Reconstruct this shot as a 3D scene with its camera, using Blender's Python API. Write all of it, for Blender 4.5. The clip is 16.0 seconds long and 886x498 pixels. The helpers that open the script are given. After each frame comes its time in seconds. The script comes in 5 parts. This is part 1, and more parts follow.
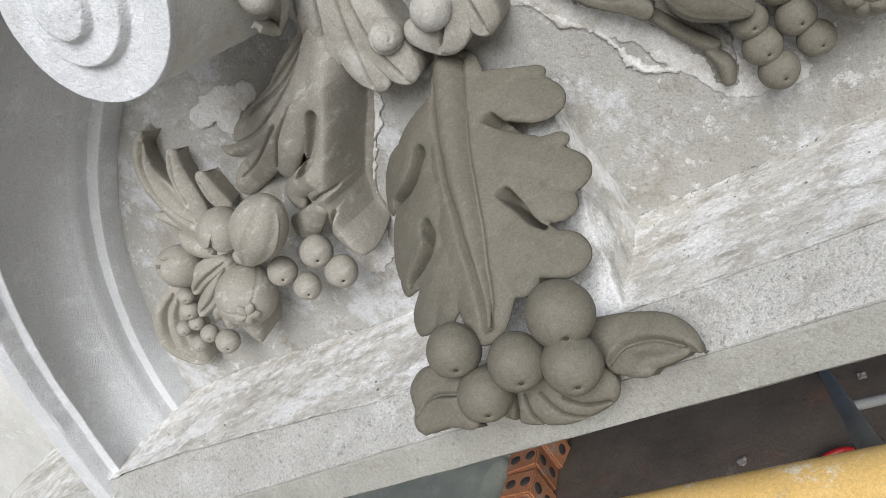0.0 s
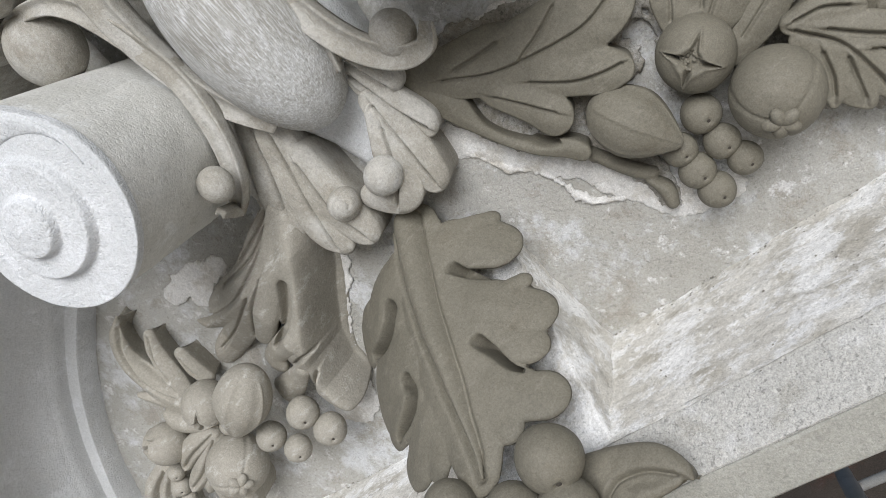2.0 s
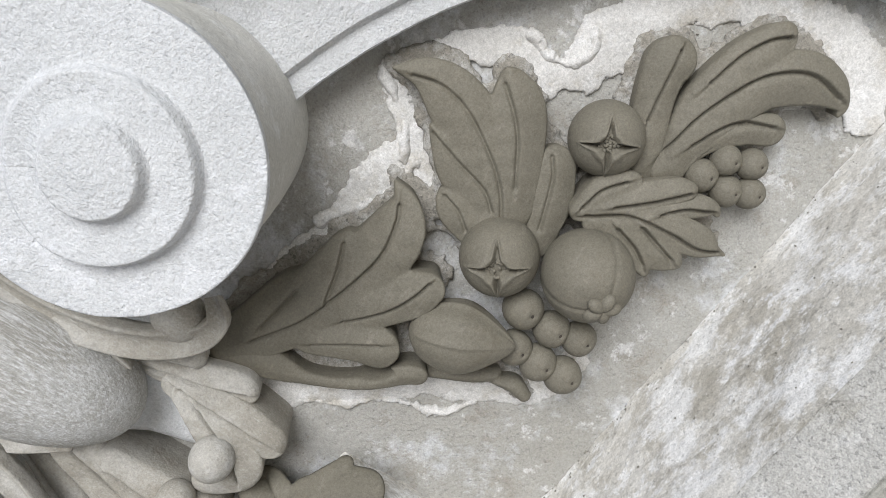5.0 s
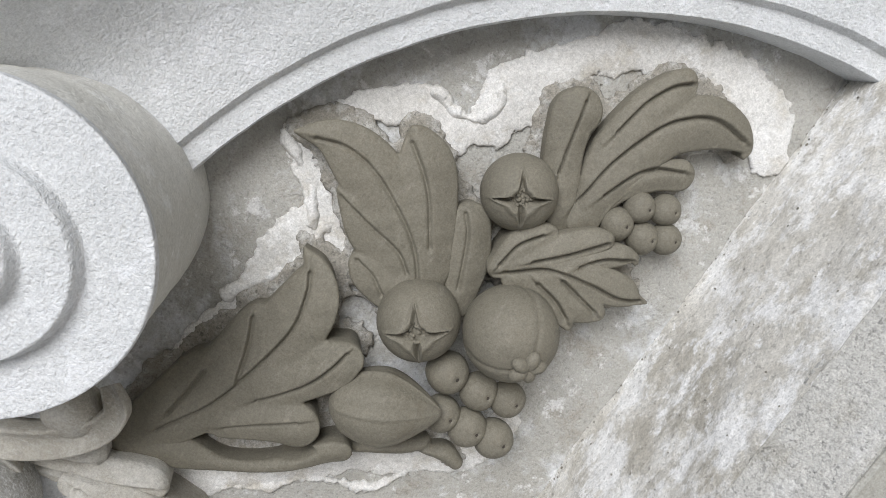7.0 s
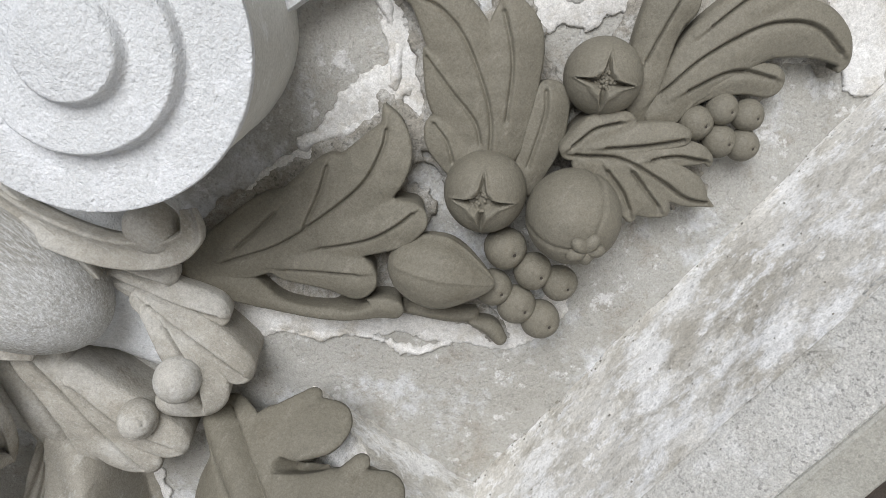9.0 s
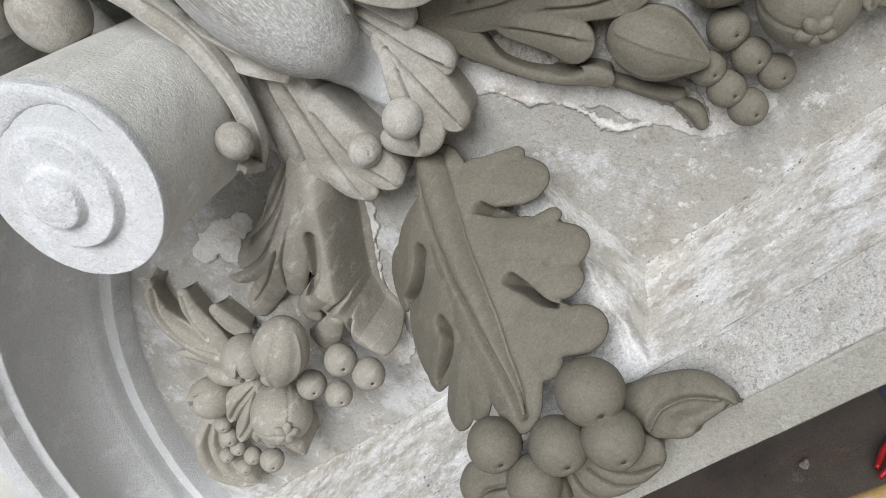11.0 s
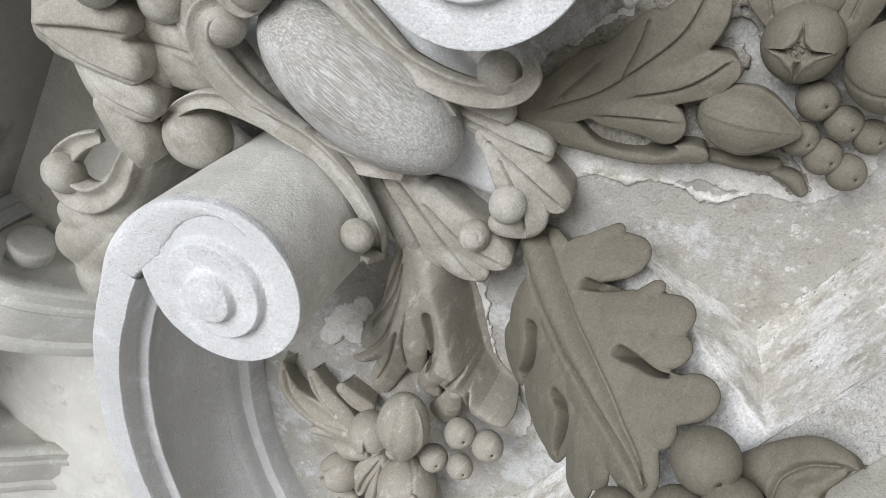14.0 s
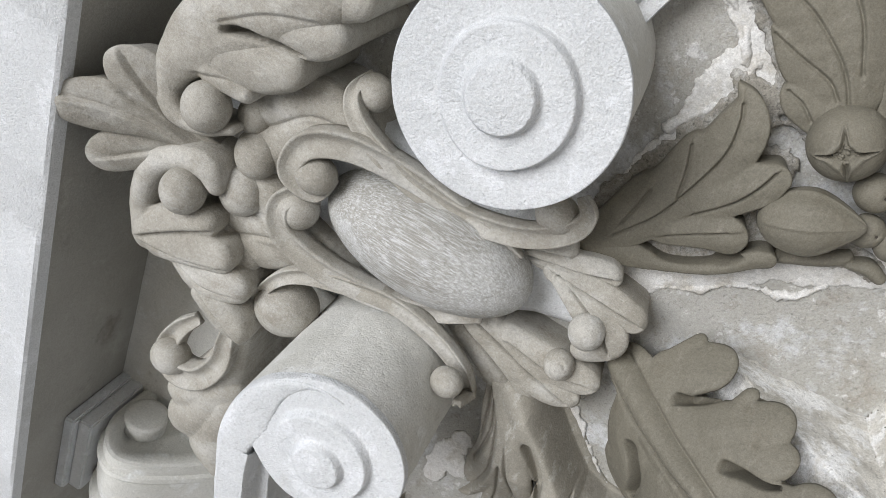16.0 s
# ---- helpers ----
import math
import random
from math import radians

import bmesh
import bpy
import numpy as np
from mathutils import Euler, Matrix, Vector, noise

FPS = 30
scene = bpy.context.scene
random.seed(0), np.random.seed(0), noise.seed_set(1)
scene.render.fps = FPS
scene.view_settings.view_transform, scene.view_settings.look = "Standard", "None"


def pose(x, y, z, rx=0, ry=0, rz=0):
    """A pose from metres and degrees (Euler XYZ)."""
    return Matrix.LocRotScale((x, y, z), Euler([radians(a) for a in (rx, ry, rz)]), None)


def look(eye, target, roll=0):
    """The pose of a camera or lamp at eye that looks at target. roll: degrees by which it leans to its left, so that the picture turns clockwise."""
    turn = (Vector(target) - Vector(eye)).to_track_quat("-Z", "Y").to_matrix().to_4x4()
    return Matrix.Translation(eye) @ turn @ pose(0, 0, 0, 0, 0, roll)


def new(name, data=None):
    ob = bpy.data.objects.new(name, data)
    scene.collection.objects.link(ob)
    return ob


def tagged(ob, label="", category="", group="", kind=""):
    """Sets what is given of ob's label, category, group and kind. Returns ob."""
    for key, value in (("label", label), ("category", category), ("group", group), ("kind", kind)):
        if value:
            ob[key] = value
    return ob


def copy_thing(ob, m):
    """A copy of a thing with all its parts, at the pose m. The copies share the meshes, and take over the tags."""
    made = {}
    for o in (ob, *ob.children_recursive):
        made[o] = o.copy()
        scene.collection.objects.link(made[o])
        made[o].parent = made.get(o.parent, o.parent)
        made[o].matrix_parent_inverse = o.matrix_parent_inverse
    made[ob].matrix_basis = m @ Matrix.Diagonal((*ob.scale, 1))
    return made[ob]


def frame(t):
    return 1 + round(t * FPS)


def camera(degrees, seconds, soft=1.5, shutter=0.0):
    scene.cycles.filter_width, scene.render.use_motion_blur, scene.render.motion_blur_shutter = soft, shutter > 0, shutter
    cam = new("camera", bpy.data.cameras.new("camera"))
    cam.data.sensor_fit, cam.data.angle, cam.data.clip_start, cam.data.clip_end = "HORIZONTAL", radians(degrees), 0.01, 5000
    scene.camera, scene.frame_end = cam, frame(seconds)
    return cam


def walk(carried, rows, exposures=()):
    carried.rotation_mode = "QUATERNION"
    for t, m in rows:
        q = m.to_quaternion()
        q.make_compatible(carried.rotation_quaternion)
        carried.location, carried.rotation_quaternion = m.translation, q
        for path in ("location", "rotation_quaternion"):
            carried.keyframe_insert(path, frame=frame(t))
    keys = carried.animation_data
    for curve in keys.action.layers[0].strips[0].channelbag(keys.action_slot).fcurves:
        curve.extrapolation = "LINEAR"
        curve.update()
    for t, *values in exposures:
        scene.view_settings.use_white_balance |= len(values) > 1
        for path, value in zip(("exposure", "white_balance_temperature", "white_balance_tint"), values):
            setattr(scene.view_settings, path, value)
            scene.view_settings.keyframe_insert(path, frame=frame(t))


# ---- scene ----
cam = camera(61.9, 16.0, soft=0.6)
PATH = [
    (0, (0.4290, -0.8734, 1.5290), (-0.1134, -0.0753, 1.2670), -35.86),
    (0.5, (0.4407, -0.8700, 1.5359), (-0.0711, -0.0396, 1.3156), -37.54),
    (1, (0.4509, -0.8706, 1.5474), (-0.0296, -0.0147, 1.3560), -39.31),
    (1.5, (0.4666, -0.8607, 1.5627), (-0.0001, 0.0049, 1.3814), -41.54),
    (2, (0.4737, -0.8609, 1.5680), (0.0113, 0.0094, 1.3983), -42.56),
    (2.5, (0.4798, -0.8428, 1.5706), (0.0242, 0.0290, 1.3906), -43.38),
    (3, (0.4993, -0.8136, 1.5868), (0.1001, 0.0820, 1.3905), -45.62),
    (3.5, (0.5301, -0.7913, 1.5996), (0.1727, 0.1232, 1.4101), -48.76),
    (4, (0.5488, -0.7758, 1.5987), (0.2260, 0.1514, 1.4090), -50.91),
    (4.5, (0.5610, -0.7558, 1.6076), (0.2832, 0.1826, 1.4020), -53.53),
    (5, (0.5738, -0.7433, 1.6146), (0.3204, 0.2016, 1.4074), -55.86),
    (7.5, (0.5890, -0.7129, 1.5918), (0.4471, 0.2475, 1.3521), -57.97),
    (8, (0.5771, -0.7222, 1.5897), (0.4154, 0.2374, 1.3593), -56.41),
    (8.5, (0.5584, -0.7309, 1.5867), (0.3515, 0.2188, 1.3516), -54.28),
    (9, (0.5336, -0.7446, 1.5831), (0.2748, 0.1910, 1.3430), -51.96),
    (9.5, (0.5220, -0.7646, 1.5777), (0.1816, 0.1448, 1.3385), -50.84),
    (10, (0.4934, -0.7995, 1.5816), (0.0675, 0.0766, 1.3556), -49.61),
    (12.5, (0.4622, -0.8775, 1.5636), (-0.1226, -0.0919, 1.3617), -46.11),
    (13, (0.4670, -0.8842, 1.5684), (-0.1265, -0.1008, 1.3836), -45.92),
    (13.5, (0.4832, -0.8973, 1.5801), (-0.0987, -0.0929, 1.4608), -47.24),
    (14, (0.5094, -0.8945, 1.5965), (-0.0542, -0.0696, 1.5541), -50.78),
    (14.5, (0.5319, -0.8991, 1.6081), (-0.0316, -0.0732, 1.6283), -54.15),
    (15, (0.5507, -0.9050, 1.6197), (-0.0215, -0.0872, 1.6806), -55.82),
    (15.5, (0.5616, -0.9056, 1.6254), (-0.0058, -0.0871, 1.7155), -57.33),
    (16, (0.5809, -0.8984, 1.6357), (0.0516, -0.0572, 1.7468), -59.75),
]
walk(cam, [(t, look(eye, target, roll)) for t, eye, target, roll in PATH])

# ---------------------------------------------------------------- light
world = bpy.data.worlds.new("sky")
scene.world = world
world.use_nodes = True
wt = world.node_tree
sky = wt.nodes.new("ShaderNodeTexSky")
sky.sky_type = "NISHITA"
sky.sun_disc = False
sky.sun_elevation, sky.sun_rotation = radians(37), radians(162)
sky.air_density, sky.dust_density = 1.0, 2.5
wt.links.new(sky.outputs["Color"], wt.nodes["Background"].inputs["Color"])
wt.nodes["Background"].inputs["Strength"].default_value = 0.062
sun = new("sun", bpy.data.lights.new("sun", "SUN"))
sun.data.energy, sun.data.angle, sun.data.color = 3.95, radians(36), (0.945, 0.965, 1.0)
sun.matrix_world = look((1.5, -3.3, 2.3 + 1.4), (0, 0, 1.4))
scene.view_settings.exposure = -0.22

# ---------------------------------------------------------------- materials


def ramp(nt, fac, stops):
    r = nt.nodes.new("ShaderNodeValToRGB")
    while len(r.color_ramp.elements) < len(stops):
        r.color_ramp.elements.new(0.5)
    for e, (p, c) in zip(r.color_ramp.elements, stops):
        e.position, e.color = p, (*c, 1)
    nt.links.new(fac, r.inputs["Fac"])
    return r.outputs["Color"]


def tex(nt, scale, detail=6.0, rough=0.6, stretch=(1, 1, 1), kind="ShaderNodeTexNoise"):
    co = nt.nodes.new("ShaderNodeTexCoord")
    mp = nt.nodes.new("ShaderNodeMapping")
    mp.inputs["Scale"].default_value = stretch
    nt.links.new(co.outputs["Object"], mp.inputs["Vector"])
    n = nt.nodes.new(kind)
    n.inputs["Scale"].default_value = scale
    if kind == "ShaderNodeTexNoise":
        n.inputs["Detail"].default_value, n.inputs["Roughness"].default_value = detail, rough
    nt.links.new(mp.outputs["Vector"], n.inputs["Vector"])
    return n.outputs[0]


def mix(nt, fac, a, b, mode="MIX"):
    m = nt.nodes.new("ShaderNodeMix")
    m.data_type, m.blend_type = "RGBA", mode
    for sock, v in ((m.inputs["Factor"], fac), (m.inputs["A"], a), (m.inputs["B"], b)):
        if isinstance(v, bpy.types.NodeSocket):
            nt.links.new(v, sock)
        elif isinstance(v, tuple):
            sock.default_value = (*v, 1)
        else:
            sock.default_value = v
    return m.outputs["Result"]


def surface(name, stops, scale=6.0, stains=(), grain=0.12, bump=0.5, bump_scale=300.0, coarse=0.25, coarse_scale=60.0, rough=0.85, stretch=(1, 1, 1), spec=0.3, pits=0.0, specks=0.0):
    """A matt mineral surface: a cloudy colour, stains with edges of their own, grain at two sizes, and relief at two."""
    m = bpy.data.materials.new(name)
    m.use_nodes = True
    nt = m.node_tree
    b = nt.nodes["Principled BSDF"]
    col = ramp(nt, tex(nt, scale, 8, 0.65, stretch), [(0.3 + 0.4 * i / max(1, len(stops) - 1), c) for i, c in enumerate(stops)])
    for colour, lo, hi, size, pull, most in stains:
        f = ramp(nt, tex(nt, size, 10, 0.72, pull), [(lo, (0, 0, 0)), (hi, (most,) * 3)])
        col = mix(nt, f, col, colour)
    for size, amount in ((260.0, grain * 0.7), (620.0, grain)):
        g = ramp(nt, tex(nt, size, 3, 0.6), [(0.38, (1 - amount,) * 3), (0.62, (1 + amount * 0.8,) * 3)])
        col = mix(nt, 1.0, col, g, "MULTIPLY")
    if specks:
        for size, lo, hi, tone in ((190.0, 0.62, 0.68, 1 - specks), (420.0, 0.60, 0.68, 1 - 0.7 * specks), (300.0, 0.60, 0.70, 1 + 0.35 * specks)):
            g = ramp(nt, tex(nt, size, 2, 0.5), [(lo, (1, 1, 1)), (hi, (tone,) * 3)])
            col = mix(nt, 1.0, col, g, "MULTIPLY")
    nt.links.new(col, b.inputs["Base Color"])
    b.inputs["Roughness"].default_value = rough
    b.inputs["Specular IOR Level"].default_value = spec
    out = None
    layers = [(tex(nt, bump_scale, 3, 0.6), bump * 0.6, 0.002), (tex(nt, coarse_scale, 3, 0.5, stretch), coarse * 0.5, 0.005)]
    if pits:
        hole = ramp(nt, tex(nt, 170, 2, 0.5), [(0.22, (0, 0, 0)), (0.46, (1, 1, 1))])
        layers.append((hole, pits, 0.004))
    for height, strength, depth in layers:
        bp = nt.nodes.new("ShaderNodeBump")
        bp.inputs["Strength"].default_value, bp.inputs["Distance"].default_value = strength, depth
        nt.links.new(height, bp.inputs["Height"])
        if out:
            nt.links.new(out, bp.inputs["Normal"])
        out = bp.outputs["Normal"]
    nt.links.new(out, b.inputs["Normal"])
    return m


ONE = (1, 1, 1)
CLAY = surface("damp_grey_clay", [(0.152, 0.141, 0.110), (0.198, 0.183, 0.145)], 7, [((0.281, 0.262, 0.220), 0.56, 0.72, 34, (1, 1, 3.0), 0.55), ((0.126, 0.109, 0.078), 0.58, 0.70, 16, ONE, 0.6)], 0.11, 0.6, 380, 0.4, 70, 0.66, spec=0.35, specks=0.10)
CLAY_DRY = surface("drying_grey_clay", [(0.288, 0.270, 0.226), (0.385, 0.363, 0.317)], 8, [((0.651, 0.640, 0.612), 0.55, 0.70, 34, (1, 1, 2.0), 0.6), ((0.189, 0.173, 0.144), 0.58, 0.70, 16, ONE, 0.6)], 0.11, 0.6, 360, 0.3, 70, 0.75)
CLAY_PALE = surface("dry_grey_clay", [(0.273, 0.254, 0.214), (0.369, 0.350, 0.307), (0.471, 0.454, 0.413)], 13, [((0.210, 0.184, 0.140), 0.56, 0.70, 9, ONE, 0.6), ((0.636, 0.636, 0.623), 0.50, 0.72, 12, (1.3, 1, 0.7), 0.55), ((0.636, 0.636, 0.623), 0.54, 0.66, 260, (1.6, 1, 0.5), 0.25)], 0.10, 0.8, 340, 0.45, 80, 0.85, specks=0.12)
DUSTED = surface("white_dusted_clay", [(0.360, 0.345, 0.305), (0.470, 0.455, 0.420)], 14, [((0.640, 0.640, 0.628), 0.50, 0.62, 20, ONE, 0.6), ((0.250, 0.228, 0.185), 0.58, 0.68, 30, ONE, 0.5)], 0.10, 0.8, 340, 0.45, 80, 0.88, specks=0.12)
EGG = surface("brushed_egg_plaster", [(0.250, 0.240, 0.210), (0.338, 0.329, 0.300), (0.413, 0.406, 0.381)], 9, [((0.625, 0.637, 0.644), 0.46, 0.66, 9, (1.2, 1.2, 0.8), 0.7), ((0.750, 0.762, 0.775), 0.47, 0.60, 240, (2.2, 2.2, 0.12), 0.6), ((0.300, 0.288, 0.256), 0.50, 0.62, 210, (2.2, 2.2, 0.12), 0.5)], 0.12, 0.7, 340, 0.3, 80, 0.88)
PLASTER = surface("white_plaster", [(0.600, 0.612, 0.618), (0.702, 0.714, 0.726)], 6, [((0.552, 0.552, 0.528), 0.58, 0.72, 14, ONE, 0.5), ((0.792, 0.804, 0.828), 0.54, 0.62, 22, ONE, 0.6), ((0.480, 0.474, 0.444), 0.66, 0.71, 60, ONE, 0.5)], 0.08, 1.3, 420, 0.5, 190, 0.95, pits=0.2, specks=0.12)
PLASTER_GREY = surface("grey_plaster", [(0.553, 0.547, 0.506), (0.689, 0.682, 0.648)], 9, [((0.810, 0.824, 0.824), 0.56, 0.66, 17, ONE, 0.6), ((0.338, 0.317, 0.270), 0.60, 0.70, 13, ONE, 0.6), ((0.743, 0.743, 0.729), 0.60, 0.66, 70, ONE, 0.6)], 0.09, 0.6, 340, 0.2, 60, 0.92, pits=0.12, specks=0.10)
WALL = surface("patchy_wall_plaster", [(0.344, 0.334, 0.300), (0.451, 0.445, 0.420)], 6, [((0.602, 0.616, 0.632), 0.51, 0.59, 8, ONE, 0.75), ((0.291, 0.267, 0.222), 0.54, 0.63, 12, ONE, 0.7), ((0.687, 0.686, 0.681), 0.57, 0.62, 26, ONE, 0.7), ((0.282, 0.263, 0.223), 0.61, 0.68, 55, ONE, 0.65)], 0.09, 1.1, 340, 0.6, 110, 0.94, pits=0.22, specks=0.20)
CRUST = surface("torn_white_plaster", [(0.553, 0.537, 0.507), (0.718, 0.714, 0.702)], 9, [((0.466, 0.435, 0.377), 0.52, 0.62, 15, ONE, 0.7), ((0.776, 0.775, 0.767), 0.54, 0.62, 28, ONE, 0.7), ((0.320, 0.286, 0.233), 0.62, 0.69, 50, ONE, 0.6)], 0.12, 0.7, 260, 0.6, 75, 0.95, pits=0.2, specks=0.14)
# Damp mortar, darkened further for the contact shade round and between the leaves.
DAMP_SHADE = surface("damp_shaded_mortar", [(0.234, 0.218, 0.184), (0.339, 0.321, 0.284)], 22, [((0.443, 0.436, 0.414), 0.48, 0.60, 34, ONE, 0.9), ((0.105, 0.095, 0.077), 0.58, 0.70, 24, ONE, 0.6)], 0.15, 0.9, 300, 0.5, 90, 0.92, pits=0.3, specks=0.35)
# Stained plaster, its base darkened to carry the shade under the cornice.
SOFFIT_SHADE = surface("stained_shaded_soffit", [(0.30, 0.29, 0.26), (0.38, 0.37, 0.34)], 5, [((0.46, 0.45, 0.42), 0.55, 0.68, 9, ONE, 0.6), ((0.17, 0.155, 0.13), 0.57, 0.68, 7, ONE, 0.7)], 0.10, 0.6, 300, 0.3, 60, 0.93, specks=0.06)
ROUGH = surface("weathered_ledge_plaster", [(0.500, 0.478, 0.430), (0.650, 0.630, 0.585), (0.760, 0.748, 0.715)], 9, [((0.400, 0.372, 0.315), 0.50, 0.60, 9, (0.9, 1.1, 1), 0.75), ((0.850, 0.850, 0.844), 0.49, 0.57, 13, (0.9, 1.1, 1), 0.85), ((0.420, 0.392, 0.335), 0.54, 0.63, 24, (0.9, 1.1, 1), 0.65), ((0.870, 0.870, 0.870), 0.55, 0.61, 40, (0.8, 1.15, 1), 0.75), ((0.213, 0.200, 0.175), 0.63, 0.70, 90, ONE, 0.75)], 0.13, 0.6, 320, 0.25, 100, 0.95, pits=0.10, specks=0.24)
EDGE = surface("smooth_ledge_plaster", [(0.390, 0.384, 0.358), (0.500, 0.494, 0.472)], 8, [((0.590, 0.590, 0.585), 0.55, 0.65, 18, ONE, 0.6), ((0.300, 0.288, 0.250), 0.56, 0.64, 30, (0.6, 1, 1), 0.55)], 0.16, 1.0, 340, 0.35, 110, 0.95, pits=0.25, specks=0.34)
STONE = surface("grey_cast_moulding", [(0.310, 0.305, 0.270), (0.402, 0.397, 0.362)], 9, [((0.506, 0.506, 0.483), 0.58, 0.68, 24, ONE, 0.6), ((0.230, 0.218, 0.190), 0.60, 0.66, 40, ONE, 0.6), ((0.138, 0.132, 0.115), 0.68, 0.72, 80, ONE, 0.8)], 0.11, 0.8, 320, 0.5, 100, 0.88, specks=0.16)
FLOOR = surface("dirty_concrete_floor", [(0.10, 0.08, 0.064), (0.16, 0.128, 0.10)], 6, [((0.22, 0.09, 0.06), 0.58, 0.70, 7, ONE, 0.5), ((0.24, 0.22, 0.20), 0.62, 0.70, 14, ONE, 0.5), ((0.04, 0.034, 0.03), 0.62, 0.67, 26, ONE, 0.8)], 0.2, 0.5, 90, 0.4, 40, 0.9)
# Pale colour for the unseen ground that throws light up into the coves.
BOUNCE_GROUND = surface("pale_bounce_concrete", [(0.46, 0.45, 0.43), (0.56, 0.55, 0.53)], 3, [((0.36, 0.35, 0.33), 0.56, 0.68, 6, ONE, 0.6)], 0.15, 0.5, 90, 0.4, 40, 0.92)
YELLOW = surface("worn_yellow_paint", [(0.66, 0.42, 0.13), (0.74, 0.52, 0.22)], 8, [((0.74, 0.66, 0.52), 0.56, 0.60, 16, ONE, 0.8), ((0.42, 0.33, 0.22), 0.62, 0.66, 34, ONE, 0.7)], 0.1, 0.3, 160, 0.2, 50, 0.55)
STEEL = surface("dull_steel", [(0.26, 0.26, 0.25), (0.36, 0.36, 0.35)], 10, [((0.16, 0.13, 0.10), 0.56, 0.66, 24, ONE, 0.7)], 0.1, 0.2, 160, 0.1, 50, 0.5)
RED = surface("red_plastic", [(0.28, 0.012, 0.012), (0.36, 0.02, 0.02)], 10, (), 0.05, 0.05, 160, 0.05, 50, 0.4)
BLACK = surface("black_rubber", [(0.02, 0.02, 0.02), (0.035, 0.033, 0.03)], 10, (), 0.1, 0.1, 160, 0.05, 50, 0.6)
GREENISH = surface("greenish_plaster", [(0.30, 0.32, 0.26), (0.42, 0.43, 0.37)], 7, [((0.52, 0.52, 0.47), 0.56, 0.66, 12, ONE, 0.6)], 0.15, 0.6, 160, 0.3, 40, 0.92)
ORANGE = surface("hollow_brick_clay", [(0.42, 0.17, 0.08), (0.55, 0.25, 0.13)], 16, [((0.40, 0.38, 0.34), 0.56, 0.62, 24, ONE, 0.8)], 0.2, 0.6, 160, 0.3, 40, 0.92)
GRIME = surface("dark_grit", [(0.13, 0.12, 0.10), (0.34, 0.325, 0.29)], 40, (), 0.15, 0.4, 300, 0.3, 80, 0.95)
RUBBLE = surface("plaster_rubble", [(0.20, 0.17, 0.15), (0.36, 0.33, 0.30)], 12, (), 0.15, 0.4, 160, 0.4, 50, 0.95)
# Near-black fill that paints the shade inside poked holes and brick cores.
HOLE_SHADE = surface("painted_hole_shade", [(0.05, 0.045, 0.04), (0.07, 0.06, 0.05)], 10, (), 0.1, 0.1, 160, 0.05, 50, 0.9)

# ---------------------------------------------------------------- mesh tools


def mesh_ob(name, verts, faces, mat, parent=None, label="", smooth=True, crisp=0):
    me = bpy.data.meshes.new(name)
    if parent is not None and parent.type == "EMPTY":
        verts = np.asarray(verts, float) - np.array(parent.location)
    me.from_pydata([tuple(v) for v in np.asarray(verts, float)], [], [tuple(f) for f in faces])
    me.materials.append(mat)
    me.polygons.foreach_set("use_smooth", [smooth] * len(me.polygons))
    me.validate()
    me.update()
    if crisp:
        me.set_sharp_from_angle(angle=radians(crisp))
    ob = new(name, me)
    ob.parent = parent
    if label:
        tagged(ob, label)
    return ob


def thing(name, label, category, at=(0, 0, 0), group="", kind=""):
    """An Empty at the base of a thing, which parents its parts."""
    ob = tagged(new(name), label, category, group, kind)
    ob.location = at
    return ob


def bezier(points, n):
    """A smooth line through a few points (Catmull-Rom), n pieces to a span."""
    p = np.asarray(points, float)
    p = np.vstack([2 * p[0] - p[1], p, 2 * p[-1] - p[-2]])
    out = []
    for i in range(1, len(p) - 2):
        for s in np.arange(n) / n:
            a, b, c, d = p[i - 1], p[i], p[i + 1], p[i + 2]
            out.append(0.5 * (2 * b + (c - a) * s + (2 * a - 5 * b + 4 * c - d) * s * s + (3 * b - a - 3 * c + d) * s**3))
    return np.array(out + [p[-2]])


def stroke(u, v, line):
    """Distance to a line of (u, v, radius) points, smoothed; negative inside."""
    q = bezier(line, 7) if len(line) > 2 else np.asarray(line, float)
    best = np.full(u.shape, 9.0)
    for (ax, ay, ar), (bx, by, br) in zip(q[:-1], q[1:]):
        dx, dy = bx - ax, by - ay
        s = np.clip(((u - ax) * dx + (v - ay) * dy) / (dx * dx + dy * dy + 1e-12), 0, 1)
        best = np.minimum(best, np.hypot(u - ax - s * dx, v - ay - s * dy) - (ar + s * (br - ar)))
    return best


def cushion(u, v, line):
    """A smooth pillow along a line of (u, v, radius) points: its height grows with the radius there."""
    q = bezier(line, 7) if len(line) > 2 else np.asarray(line, float)
    best = np.zeros(u.shape)
    for (ax, ay, ar), (bx, by, br) in zip(q[:-1], q[1:]):
        dx, dy = bx - ax, by - ay
        s = np.clip(((u - ax) * dx + (v - ay) * dy) / (dx * dx + dy * dy + 1e-12), 0, 1)
        r = np.maximum(ar + s * (br - ar), 1e-4)
        k = np.clip(1 - ((u - ax - s * dx) ** 2 + (v - ay - s * dy) ** 2) / r**2, 0, 1)
        best = np.maximum(best, r * k)
    return best


def soften(a, rounds):
    for _ in range(rounds):
        p = np.pad(a, 1, mode="edge")
        a = (4 * a + p[2:, 1:-1] + p[:-2, 1:-1] + p[1:-1, 2:] + p[1:-1, :-2]) / 8
    return a


